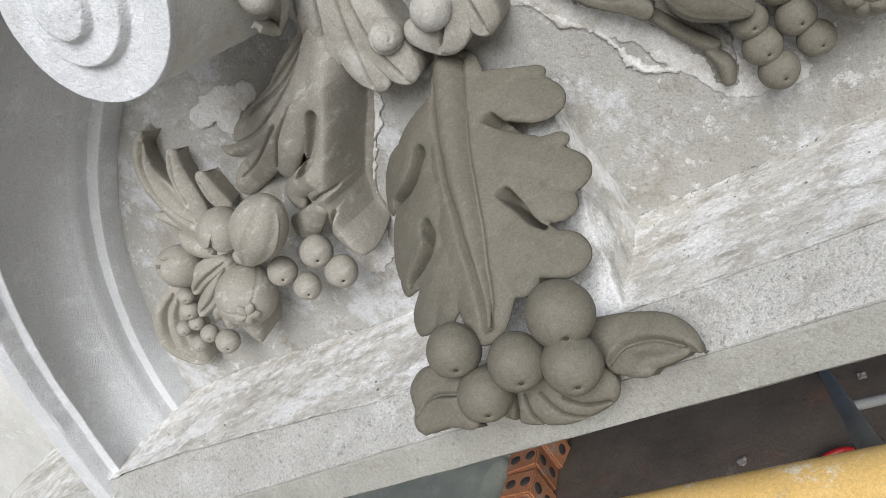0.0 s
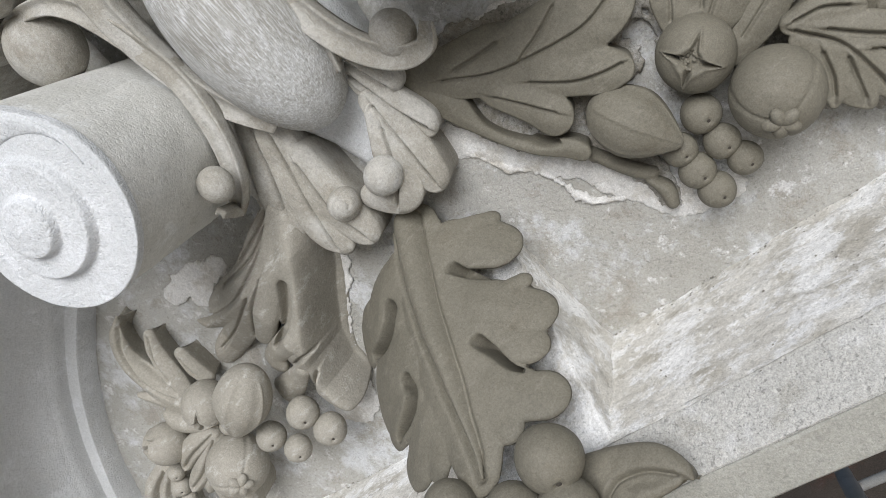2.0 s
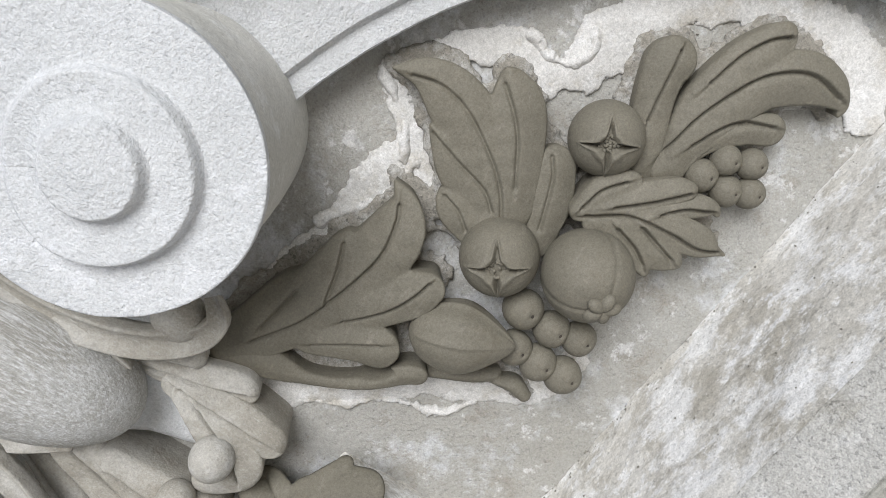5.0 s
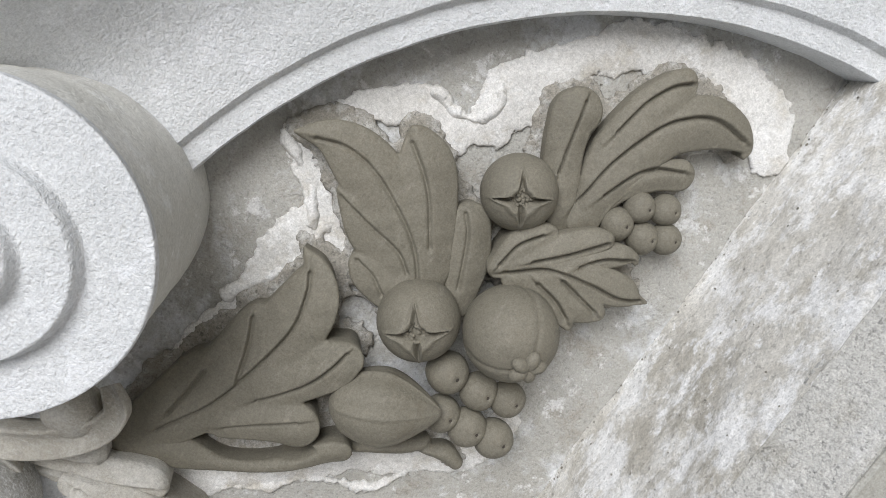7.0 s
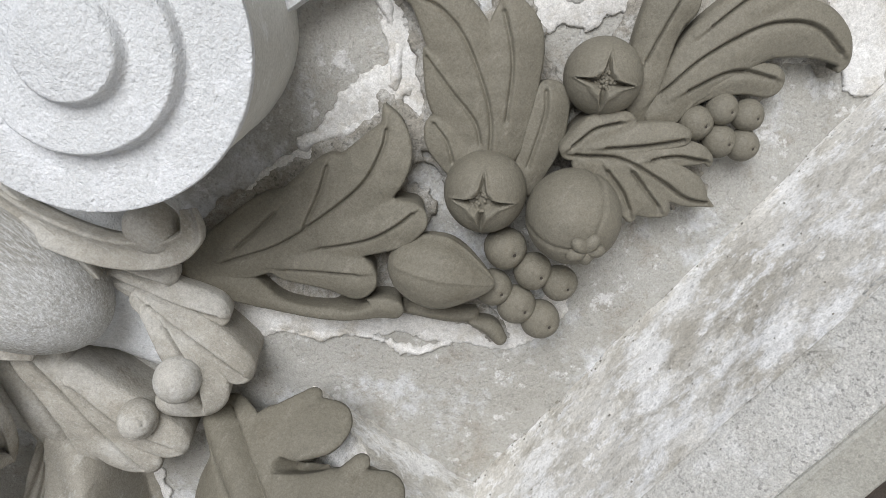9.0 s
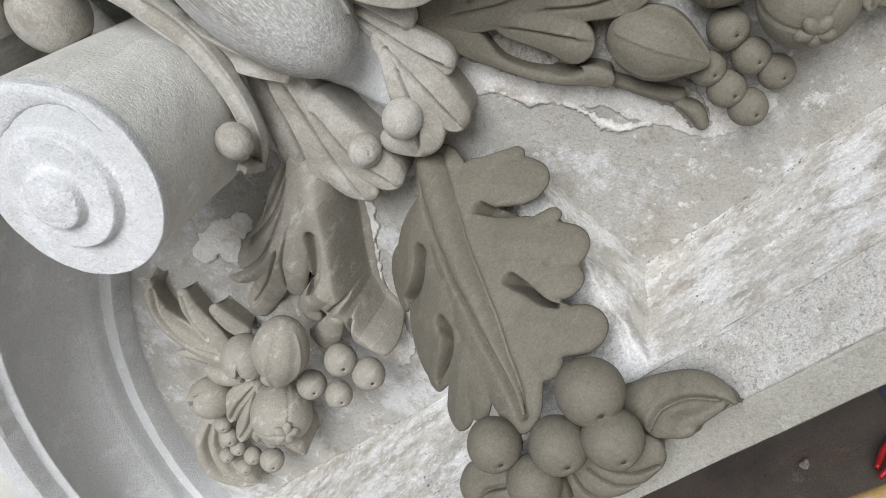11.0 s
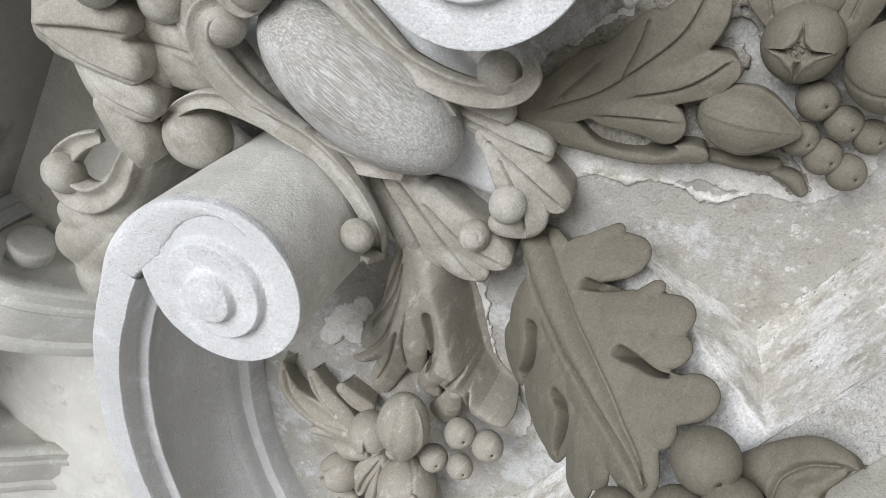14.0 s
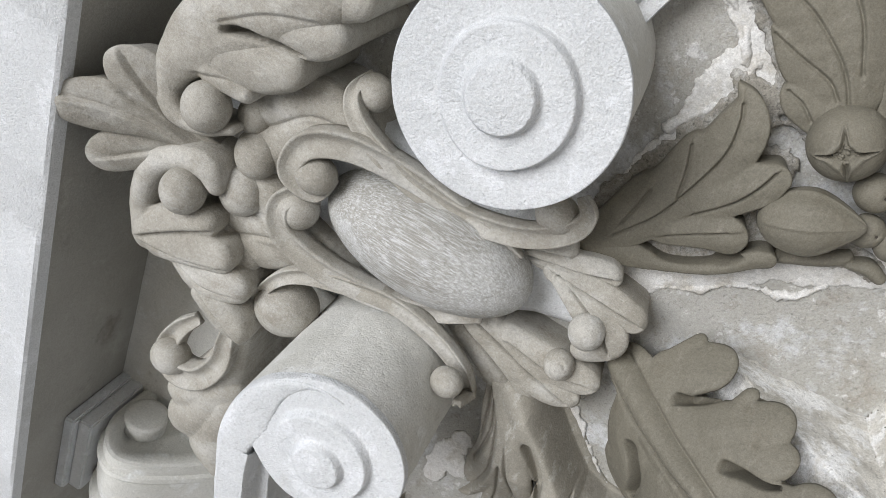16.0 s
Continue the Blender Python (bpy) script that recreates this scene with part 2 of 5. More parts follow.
def beside(u, v, line):
    """Distance to a line, and on which side of it (-1 to 1), fading past its ends."""
    q = bezier(line, 7) if len(line) > 2 else np.asarray(line, float)
    best, hand = np.full(u.shape, 9.0), np.zeros(u.shape)
    for (ax, ay, _), (bx, by, _) in zip(q[:-1], q[1:]):
        dx, dy = bx - ax, by - ay
        s = np.clip(((u - ax) * dx + (v - ay) * dy) / (dx * dx + dy * dy + 1e-12), 0, 1)
        px, py = u - ax - s * dx, v - ay - s * dy
        dist = np.hypot(px, py)
        near = dist < best
        best = np.where(near, dist, best)
        hand = np.where(near, np.clip((dx * py - dy * px) / (math.hypot(dx, dy) + 1e-9) / 0.0015, -1, 1), hand)
    return best, hand


def smin(a, b, k):
    h = np.clip(0.5 + 0.5 * (b - a) / k, 0, 1)
    return b + (a - b) * h - k * h * (1 - h)


def sheet(lobes, cuts=(), veins=(), thick=0.025, dome=0.008, edge=0.006, melt=0.004, back=0.03, step=0.0016, puff=0.0, seed=0, soft_dome=0.02, ragged=0.0, pit=0.012, fold=0.0025, under=0.006):
    """A carved leaf: lobes join into one outline, cuts go through, veins are grooves (u, v, half width; then the depth)."""
    pts = np.vstack([np.asarray(l, float) for l in lobes])
    m = 0.03
    lo, hi = (pts[:, :2] - pts[:, 2:3]).min(0) - m, (pts[:, :2] + pts[:, 2:3]).max(0) + m
    gu, gv = np.arange(lo[0], hi[0], step), np.arange(lo[1], hi[1], step)
    u, v = np.meshgrid(gu, gv, indexing="ij")

    def field(u, v):
        d = None
        for l in lobes:
            s = stroke(u, v, l)
            d = s if d is None else smin(d, s, melt)
        if ragged:
            d = d + ragged * lumps(u, v, 60, 1.0 + seed) + 0.5 * ragged * lumps(u, v, 190, 2.0 + seed)
        return d

    def height(u, v, d, whole=True):
        inner = np.clip(-d, 0, None)
        h = thick - edge + np.sqrt(np.clip(edge**2 - np.clip(edge - inner, 0, None) ** 2, 0, None))
        if whole:
            rise = dome * (1 - np.exp(-soften(inner, max(4, int((0.006 / step) ** 2))) / soft_dome))
            if puff:
                top = None
                for l in lobes:
                    k = cushion(u, v, l)
                    top = k if top is None else np.maximum(top, k)
                rise = rise + puff * soften(top, max(1, int((0.0022 / step) ** 2)))
            h = h + rise * (1 - np.exp(-inner / 0.0035))
        for c in cuts:
            s = np.clip(0.5 - stroke(u, v, c) / 0.004, 0, 1)
            h = h - (thick + pit) * s * s * (3 - 2 * s)
            h = h - 0.003 * np.exp(-np.clip(stroke(u, v, c), 0, None) / 0.004)
        for line, depth in veins:
            w = line[len(line) // 2][2]
            s, hand = beside(u, v, line)
            fade = np.clip(inner / 0.005, 0, 1)
            h = h - depth * np.exp(-((s / w) ** 2)) * np.clip(inner / 0.004, 0.3, 1)
            h = h + fold * np.exp(-s / 0.011) * hand * fade
        return h

    d = field(u, v)
    d = np.where(np.abs(d) < 0.06 * step, np.where(d < 0, -0.06, 0.06) * step, d)
    inside = d < 0
    ids = np.full(u.shape, -1)
    ids[inside] = np.arange(inside.sum())
    wave = lambda a, b: 0.0006 * np.sin(90 * a + seed) * np.cos(70 * b + 2 * seed) + 0.0004 * np.sin(230 * a + 3 * seed) * np.sin(190 * b)
    verts = np.stack([u[inside], v[inside], (height(u, v, d) + wave(u, v))[inside]], 1)
    count = inside[:-1, :-1].astype(int) + inside[1:, :-1] + inside[1:, 1:] + inside[:-1, 1:]
    i, j = np.nonzero(count == 4)
    faces = np.stack([ids[i, j], ids[i + 1, j], ids[i + 1, j + 1], ids[i, j + 1]], 1).tolist()
    extra, where, rim = [], {}, []
    for i, j in zip(*np.nonzero((count > 0) & (count < 4))):
        ring = ((i, j), (i + 1, j), (i + 1, j + 1), (i, j + 1))
        poly, cross = [], []
        for a, c in zip(ring, ring[1:] + ring[:1]):
            if inside[a]:
                poly.append(ids[a])
            if inside[a] != inside[c]:
                key = (a, c) if a < c else (c, a)
                if key not in where:
                    s = d[a] / (d[a] - d[c])
                    where[key] = len(verts) + len(extra)
                    extra.append((u[a] + s * (u[c] - u[a]), v[a] + s * (v[c] - v[a])))
                poly.append(where[key])
                cross.append((len(poly) - 1, where[key], bool(inside[a])))
        faces.append(poly)
        if len(cross) == 2:
            out_, in_ = (cross[0], cross[1]) if cross[0][2] else (cross[1], cross[0])
            rim.append((out_[1], in_[1]))
    ex = np.array(extra)
    eh = height(ex[:, 0], ex[:, 1], np.full(len(ex), -1e-5), False) + wave(ex[:, 0], ex[:, 1])
    verts = np.vstack([verts, np.c_[ex, eh]])
    rim = np.array(rim)
    n = len(verts)
    rimv = np.unique(rim)
    low = {a: n + k for k, a in enumerate(rimv)}
    low2 = {a: n + len(rimv) + k for k, a in enumerate(rimv)}
    mid, base = verts[rimv].copy(), verts[rimv].copy()
    mid[:, 2] = mid[:, 2] - 0.25 * (mid[:, 2] + back)
    base[:, 2] = -back
    e = 0.002
    slope = np.stack([field(base[:, 0] + e, base[:, 1]) - field(base[:, 0] - e, base[:, 1]), field(base[:, 0], base[:, 1] + e) - field(base[:, 0], base[:, 1] - e)], 1)
    slope /= np.linalg.norm(slope, axis=1)[:, None] + 1e-9
    mid[:, :2] -= 0.35 * under * slope
    base[:, :2] -= under * slope
    verts = np.vstack([verts, mid, base])
    faces = faces + [[b, a, low[a], low[b]] for a, b in rim] + [[low[b], low[a], low2[a], low2[b]] for a, b in rim]
    return verts, faces


def lay(verts, origin, u_axis, normal, bend=None):
    """Lays (u, v, w) into the world: u along u_axis, w along the normal, after bending w."""
    a = Vector(u_axis).normalized()
    nrm = Vector(normal)
    nrm = (nrm - a * nrm.dot(a)).normalized()
    b = nrm.cross(a)
    u, v, w = verts.T
    if bend is not None:
        w = w + bend(u, v)
    return np.asarray(origin) + np.outer(u, a) + np.outer(v, b) + np.outer(w, nrm)


def on_wall(verts, depth=None):
    """Lays (x, z, w) on the wall; depth(x, z) is how far the base stands out."""
    x, z, w = verts.T
    if depth is not None:
        w = w + depth(x, z)
    return np.stack([x, -w, z], 1)


def ball(radius, n=40, shape=None):
    """A ball of (polar) rings; shape(lat, lon, unit) gives the radius factor; the pole is +z."""
    la, lo = np.linspace(0, math.pi, n), np.linspace(0, 2 * math.pi, 2 * n, endpoint=False)
    A, B = np.meshgrid(la, lo, indexing="ij")
    unit = np.stack([np.sin(A) * np.cos(B), np.sin(A) * np.sin(B), np.cos(A)], -1)
    r = np.ones(A.shape) if shape is None else shape(A, B, unit)
    v = (unit * (radius * r)[..., None]).reshape(-1, 3)
    k = 2 * n
    f = [[i * k + j, (i + 1) * k + j, (i + 1) * k + (j + 1) % k, i * k + (j + 1) % k] for i in range(n - 1) for j in range(k)]
    return v, f


def aim(verts, at, axis, spin=0.0, scale=(1, 1, 1)):
    m = Vector(axis).to_track_quat("Z", "Y").to_matrix() @ Matrix.Rotation(radians(spin), 3, "Z") @ Matrix.Diagonal(scale)
    return np.asarray(verts) @ np.array(m).T + np.asarray(at)


def sweep(line, profile, up=(0, -1, 0), n=10, taper=None, closed=True):
    """A profile of (side, up) points carried along a smooth line of (x, y, z, size)."""
    q = bezier(line, n)
    c, size = q[:, :3], q[:, 3]
    t = np.gradient(c, axis=0)
    t /= np.linalg.norm(t, axis=1)[:, None] + 1e-9
    upv = np.asarray(up, float)
    side = np.cross(t, upv)
    side /= np.linalg.norm(side, axis=1)[:, None] + 1e-9
    top = np.cross(side, t)
    p = np.asarray(profile, float)
    v = c[:, None] + size[:, None, None] * (p[None, :, :1] * side[:, None] + p[None, :, 1:] * top[:, None])
    k = len(p)
    span = k if closed else k - 1
    f = [[i * k + j, i * k + (j + 1) % k, (i + 1) * k + (j + 1) % k, (i + 1) * k + j] for i in range(len(q) - 1) for j in range(span)]
    if closed:
        f += [list(range(k))[::-1], [(len(q) - 1) * k + j for j in range(k)]]
    return v.reshape(-1, 3), f


def join(*pairs):
    vs, fs, n = [], [], 0
    for v, f in pairs:
        vs.append(np.asarray(v))
        fs += [[a + n for a in face] for face in f]
        n += len(v)
    return np.vstack(vs), fs


def grid(nx, ny, place):
    s, t = np.meshgrid(np.linspace(0, 1, nx), np.linspace(0, 1, ny), indexing="ij")
    v = np.stack(place(s, t), -1).reshape(-1, 3)
    f = [[i * ny + j, (i + 1) * ny + j, (i + 1) * ny + j + 1, i * ny + j + 1] for i in range(nx - 1) for j in range(ny - 1)]
    return v, f


def lumps(x, y, scale, seed=0.0, octaves=4):
    """Cheap fractal unevenness from turned sines, about -1 to 1."""
    out, amp, f = np.zeros(np.shape(x)), 0.5, scale
    for k in range(octaves):
        a = 1.3 * k + seed
        p, q = x * math.cos(a) + y * math.sin(a), y * math.cos(a) - x * math.sin(a)
        out = out + amp * np.sin(f * p + 1.7 * np.sin(0.6 * f * q + a) + seed) * np.cos(0.8 * f * q + 1.3 * np.sin(0.7 * f * p + 2 * a))
        amp, f = amp * 0.55, f * 2.1
    return out

# ---------------------------------------------------------------- the large structure


def ledge_z(x, y):
    """Height of the weathered ledge: it falls towards its front and rises a little to the left."""
    return 1.167 + 0.055 * y + 0.035 * np.clip((-0.25 - x) / 0.45, 0, 1)



def arc_profile_sweep(centre, profile, a0, a1, n):
    """Turns a profile about the centre (x, z) of an arch; profile(a) gives its (radius, y) points at an angle (degrees from the right)."""
    rows = []
    for a in np.linspace(a0, a1, n):
        p = np.asarray(profile(a), float)
        c, q = math.cos(radians(a)), math.sin(radians(a))
        rows.append(np.stack([centre[0] + c * p[:, 0], p[:, 1], centre[1] + q * p[:, 0]], -1))
    k = len(rows[0])
    f = [[i * k + j, i * k + j + 1, (i + 1) * k + j + 1, (i + 1) * k + j] for i in range(n - 1) for j in range(k - 1)]
    return np.vstack(rows), f


def cove(c0, c1, bulge, n=10):
    c0, c1 = np.array(c0), np.array(c1)
    d = c1 - c0
    nrm = np.array([-d[1], d[0]])
    return [tuple(c0 + d * s + nrm * bulge * math.sin(math.pi * s)) for s in np.linspace(0, 1, n)]


def build_structure():
    def front(s, t):
        x, z = -1.0 + 2.0 * s, 1.12 + 0.95 * t
        y = 0.004 * lumps(x, z, 14, 1.0) + 0.0015 * lumps(x, z, 90, 2.0)
        past = ((x < -0.17) & (np.hypot(x + 0.17, z - 1.06) > 0.76)) | ((x > 0.255) & (np.hypot(x - 0.255, z - 1.089) > 0.65))
        y = np.where(past, 0.09, y)
        return x, y, z

    v, f = grid(260, 130, front)
    wall = mesh_ob("wall_north", v, f, WALL)
    tagged(wall, "patchy white and grey plaster panel of an arched pediment", "wall", kind="structure")

    def upper(s, t):
        x, z = -2.2 + 3.5 * s, 1.0 + 1.26 * t
        return x, 0.055 + 0.003 * lumps(x, z, 9, 4.0), z

    v, f = grid(140, 60, upper)
    tagged(mesh_ob("wall_upper", v, f, PLASTER_GREY), "plain grey plaster wall above the pediment", "wall", kind="structure")

    # closed cornice over the pediment: soffit, fascia and top
    def strip_x(profile, nx, x0, x1, wob, seed):
        p = np.asarray(profile)

        def place(s, t):
            i = np.round(t * (len(p) - 1)).astype(int)
            x = x0 + (x1 - x0) * s
            w = wob * lumps(x, t * 3, 12, seed)
            return x, p[i, 0] + w, p[i, 1] + w

        return grid(nx, len(p), place)

    # the underside has its own darker colour, with the overhang's shade painted in
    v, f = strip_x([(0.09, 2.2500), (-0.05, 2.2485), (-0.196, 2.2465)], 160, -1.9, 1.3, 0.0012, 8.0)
    tagged(mesh_ob("cornice_soffit", v, f, SOFFIT_SHADE), "stained grey underside of the cornice with its shade painted in", "cornice", kind="structure")
    # the front takes the whiter plaster, standing for the light it catches
    v, f = strip_x([(-0.190, 2.262), (-0.195, 2.246), (-0.200, 2.238), (-0.222, 2.238), (-0.226, 2.243), (-0.227, 2.40), (-0.227, 2.60), (0.09, 2.62)], 160, -1.9, 1.3, 0.0012, 8.0)
    tagged(mesh_ob("cornice_upper", v, f, PLASTER, crisp=32), "overhanging grey plaster cornice above the crest", "cornice", kind="structure")

    # sloping pier behind the oak leaf
    def pier(s, t):
        z = 1.13 + 0.32 * s
        y = -0.200 + 0.215 * np.clip((z - 1.16) / 0.258, 0, 1)
        w = 0.100 - 0.016 * s
        k = np.clip((t - 0.15) / 0.7, 0, 1)
        x = 0.018 - w + 2 * w * k
        y = np.where((t < 0.15) | (t > 0.85), y + (0.03 - y) * np.where(t < 0.5, 1 - t / 0.15, (t - 0.85) / 0.15), y)
        return x + 0.005 * lumps(y, z, 60, 2), y + 0.005 * lumps(x, z, 70, 3) + 0.002 * lumps(x, z, 260, 5), z

    v, f = grid(110, 121, pier)
    tagged(mesh_ob("pier", v, [q[::-1] for q in f], ROUGH), "rough plaster pier behind the oak leaf", "pier", kind="structure")

    def ledge_top(s, t):
        x = -1.5 + 3.0 * s
        y = 0.03 - 0.238 * t
        z = ledge_z(x, y) + 0.0032 * lumps(x, y, 22, 3.0) + 0.0011 * lumps(x, y, 80, 4.0) + 0.0006 * lumps(x, y, 260, 5.0)
        return x, y, z

    v, f = grid(900, 90, ledge_top)
    top = mesh_ob("ledge_top", v, f, ROUGH)
    tagged(top, "rough weathered plaster ledge with white lime smears", "ledge", kind="structure")

    def strip(profile, nx, wob, high=0.0):
        p = np.asarray(profile)

        def place(s, t):
            i = np.round(t * (len(p) - 1)).astype(int)
            x = -1.5 + 3.0 * s
            w = wob * lumps(x, t * 3, 25, 6.0) + 0.4 * wob * lumps(x, t * 9, 120, 7.0)
            fade = np.clip(1 - t / 0.8, 0, 1) * high
            return x, p[i, 0] + w, p[i, 1] + w + fade * (ledge_z(x, 0.0) - 1.167)

        return grid(nx, len(p), place)

    prof = [(-0.192, 1.140), (-0.199, 1.1545), (-0.204, 1.1545), (-0.210, 1.150), (-0.218, 1.142), (-0.226, 1.133), (-0.234, 1.1245), (-0.243, 1.1185), (-0.2495, 1.112), (-0.252, 1.108), (-0.251, 1.101)]
    v, f = strip(prof, 700, 0.0014, 1.0)
    tagged(mesh_ob("ledge_edge", v, f, EDGE, crisp=32), "smooth plastered front strip of the ledge", "ledge", kind="structure")
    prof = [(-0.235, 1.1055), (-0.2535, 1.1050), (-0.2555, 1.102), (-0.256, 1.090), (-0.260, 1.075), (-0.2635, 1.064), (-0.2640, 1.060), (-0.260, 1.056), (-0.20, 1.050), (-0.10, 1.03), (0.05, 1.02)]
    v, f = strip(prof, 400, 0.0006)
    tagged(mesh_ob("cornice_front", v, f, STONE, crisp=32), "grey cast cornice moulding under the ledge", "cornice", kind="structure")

    def arch_profile(r, out, wide):
        p = [(r, 0.03), (r, -0.043), (r + 0.0015, -0.0455), (r + 0.020, -0.0475), (r + 0.021, -0.050), (r + 0.0215, -0.060), (r + 0.0225, -0.068), (r + 0.0245, -0.075), (r + 0.0275, -0.080), (r + 0.0305, -0.083), (r + 0.0315, -0.086)]
        p += cove((r + 0.0315, -0.086), (r + 0.043, -out + 0.034), 0.18, 18)[1:]
        q = r + 0.064
        p += [(r + 0.044, -out + 0.0325), (r + 0.060, -out + 0.030), (q - 0.0025, -out + 0.028), (q - 0.001, -out + 0.005), (q + 0.002, -out + 0.0005), (q + 0.005, -out), (q + wide - 0.006, -out), (q + wide - 0.001, -out + 0.004), (q + wide, -out + 0.012), (q + wide, 0.06)]
        return p

    def open_profile(r):
        p = [(r, 0.03), (r, -0.043), (r + 0.0015, -0.0455), (r + 0.021, -0.0485), (r + 0.0225, -0.0500), (r + 0.0235, -0.0535), (r + 0.026, -0.0565), (r + 0.037, -0.0590)]
        p += cove((r + 0.037, -0.0590), (r + 0.165, -0.150), 0.14, 22)[1:]
        p += [(r + 0.168, -0.152), (r + 0.200, -0.153), (r + 0.203, -0.148), (r + 0.203, 0.06)]
        return p

    for nm, c, a0, a1, prof, lab in (
            ("arch_moulding_left", (-0.17, 1.06), 175, 95, lambda a: arch_profile(0.706, 0.282 - 0.06 * min(1, max(0, (a - 105) / 55)), 0.048), "white plaster scroll arch with a deep cove"),
            ("arch_moulding_right", (0.255, 1.089), 6, 82, lambda a: open_profile(0.594), "white plaster arch moulding with a wide flaring cove")):
        v, f = arc_profile_sweep(c, prof, a0, a1, 180)
        v = v + 0.0010 * np.stack([lumps(v[:, 0] + v[:, 1], v[:, 2], 40, q) for q in (1, 2, 3)], 1)
        if a0 < 90:
            f = [q[::-1] for q in f]
        tagged(mesh_ob(nm, v, f, PLASTER, crisp=32), lab, "moulding", kind="structure")


def volute(name, centre, radius, y_face, label, turn, hand, step=0.11, flare=0.0, swell=((0, 0), (360, 0)), off=0.0):
    """A drum with a spiral stepped face towards -y."""
    root = thing(name, label, "volute")
    nr, na = 90, 200

    def place(s, t):
        r = radius * np.minimum(s / 0.94, 1.0)
        over = np.clip((s - 0.94) / 0.06, 0, 1)
        th = 2 * math.pi * t
        seam = np.clip(t / 0.10, 0, 1) * (1 - np.clip((t - 0.93) / 0.07, 0, 1))
        ramp_up = 0.25 + 0.75 * np.clip(t / 0.35, 0, 1) * (1 - np.clip((t - 0.80) / 0.20, 0, 1) * 0.9)
        q = r / radius
        edge = lambda c, w: (lambda k: k * k * (3 - 2 * k))(np.clip((c - q) / w + 0.5, 0, 1))
        grow = t - np.clip((t - 0.86) / 0.14, 0, 1)
        h = step * radius * (edge(0.56 + 0.09 * grow, 0.045) * (ramp_up + (1 - ramp_up) * np.clip((0.42 - q) / 0.16, 0, 1)) + 0.9 * edge(0.31, 0.06))
        h = h + 0.012 * radius * np.cos(np.clip(r / radius * 10, 0, 3.14)) + 0.0010 * lumps(r * np.cos(th), r * np.sin(th), 60, 2)
        h = h - 0.012 * over**1.5
        ang = hand * th + radians(turn)
        more = np.interp(np.degrees(ang) % 360, [a for a, _ in swell], [b for _, b in swell])
        rr = r * (1 + more * np.clip((q - 0.74) / 0.26, 0, 1) ** 1.3) * (1 + 0.006 * np.sin(over * math.pi) + 0.008 * np.sin(3 * ang) * over)
        return centre[0] + off * np.clip((0.8 - q) / 0.3, 0, 1) + rr * np.cos(ang), y_face - h, centre[1] + rr * np.sin(ang)

    v, f = grid(nr, na, place)
    if hand > 0:
        f = [q[::-1] for q in f]
    mesh_ob("scroll_face", v, f, PLASTER, root)
    ys = np.linspace(y_face + 0.004, 0.02, 40)

    def side(s, t):
        i = np.round(s * 39).astype(int)
        th = 2 * math.pi * t + radians(230)
        r = radius * (0.985 + flare * s) + 0.0012 * lumps(radius * np.cos(th) + ys[i], radius * np.sin(th) - 0.6 * ys[i], 60, 5)
        return centre[0] + r * np.cos(th), ys[i], centre[1] + r * np.sin(th)

    v, f = grid(40, 120, side)
    mesh_ob("drum", v, f, PLASTER_GREY, root, "grey plaster drum side")
    return root


# ---------------------------------------------------------------- leaves and fruit


def part_sheet(name, parent, mat, label, place, **kw):
    v, f = sheet(**kw)
    return mesh_ob(name, place(v), f, mat, parent, label)


def wall_leaf(name, label, mat, side, depth, shift=(0, 0), split=(), lower=0.003, **kw):
    """A leaf carved on the wall; side -1 mirrors it; the lobes named in split are laid under the blade as parts of their own."""
    lobes, root = kw.pop("lobes"), None
    sets = [[l for i, l in enumerate(lobes) if i not in split]] + [[lobes[i]] for i in split]
    for k, some in enumerate(sets):
        v, f = sheet(lobes=some, **kw)
        p = on_wall(v, depth)
        p[:, 0] = side * p[:, 0] + shift[0]
        p[:, 1] += lower * k if k else 0.0
        p[:, 2] += shift[1]
        if side < 0:
            f = [q[::-1] for q in f]
        if root is None:
            root = thing(name, label, "leaf", (float(p[:, 0].mean()), float(p[:, 1].max()), float(p[:, 2].mean())))
            mesh_ob("blade", p, f, mat, root)
        else:
            mesh_ob("lobe", p, f, mat, root)
    return root


LEAF_B = [[(0.1607, 1.585, 0.0177), (0.2065, 1.551, 0.0255), (0.2647, 1.524, 0.0287), (0.326, 1.512, 0.0328), (0.371, 1.508, 0.0286), (0.4001, 1.517, 0.0144), (0.4139, 1.538, 0.0021)],
    [(0.1764, 1.582, 0.0193), (0.2242, 1.57, 0.0197), (0.2559, 1.564, 0.0163), (0.2711, 1.556, 0.0114)],
    [(0.2127, 1.555, 0.0249), (0.2796, 1.539, 0.0262), (0.3197, 1.542, 0.0167), (0.3351, 1.542, 0.0107)],
    [(0.2807, 1.497, 0.0279), (0.327, 1.463, 0.0257), (0.3464, 1.451, 0.0174)],
    [(0.2312, 1.517, 0.0258), (0.2527, 1.474, 0.025), (0.2588, 1.454, 0.0241)],
    [(0.1555, 1.582, 0.0155), (0.1707, 1.538, 0.0186), (0.1821, 1.489, 0.0075), (0.211, 1.443, 0.0076), (0.2467, 1.414, 0.0117), (0.2566, 1.401, 0.0112)]]
LEAF_B_CUT = [[(0.1965, 1.5, 0.0023), (0.205, 1.484, 0.0063), (0.2174, 1.46, 0.0058), (0.2304, 1.436, 0.0041), (0.2433, 1.426, 0.0018)]]
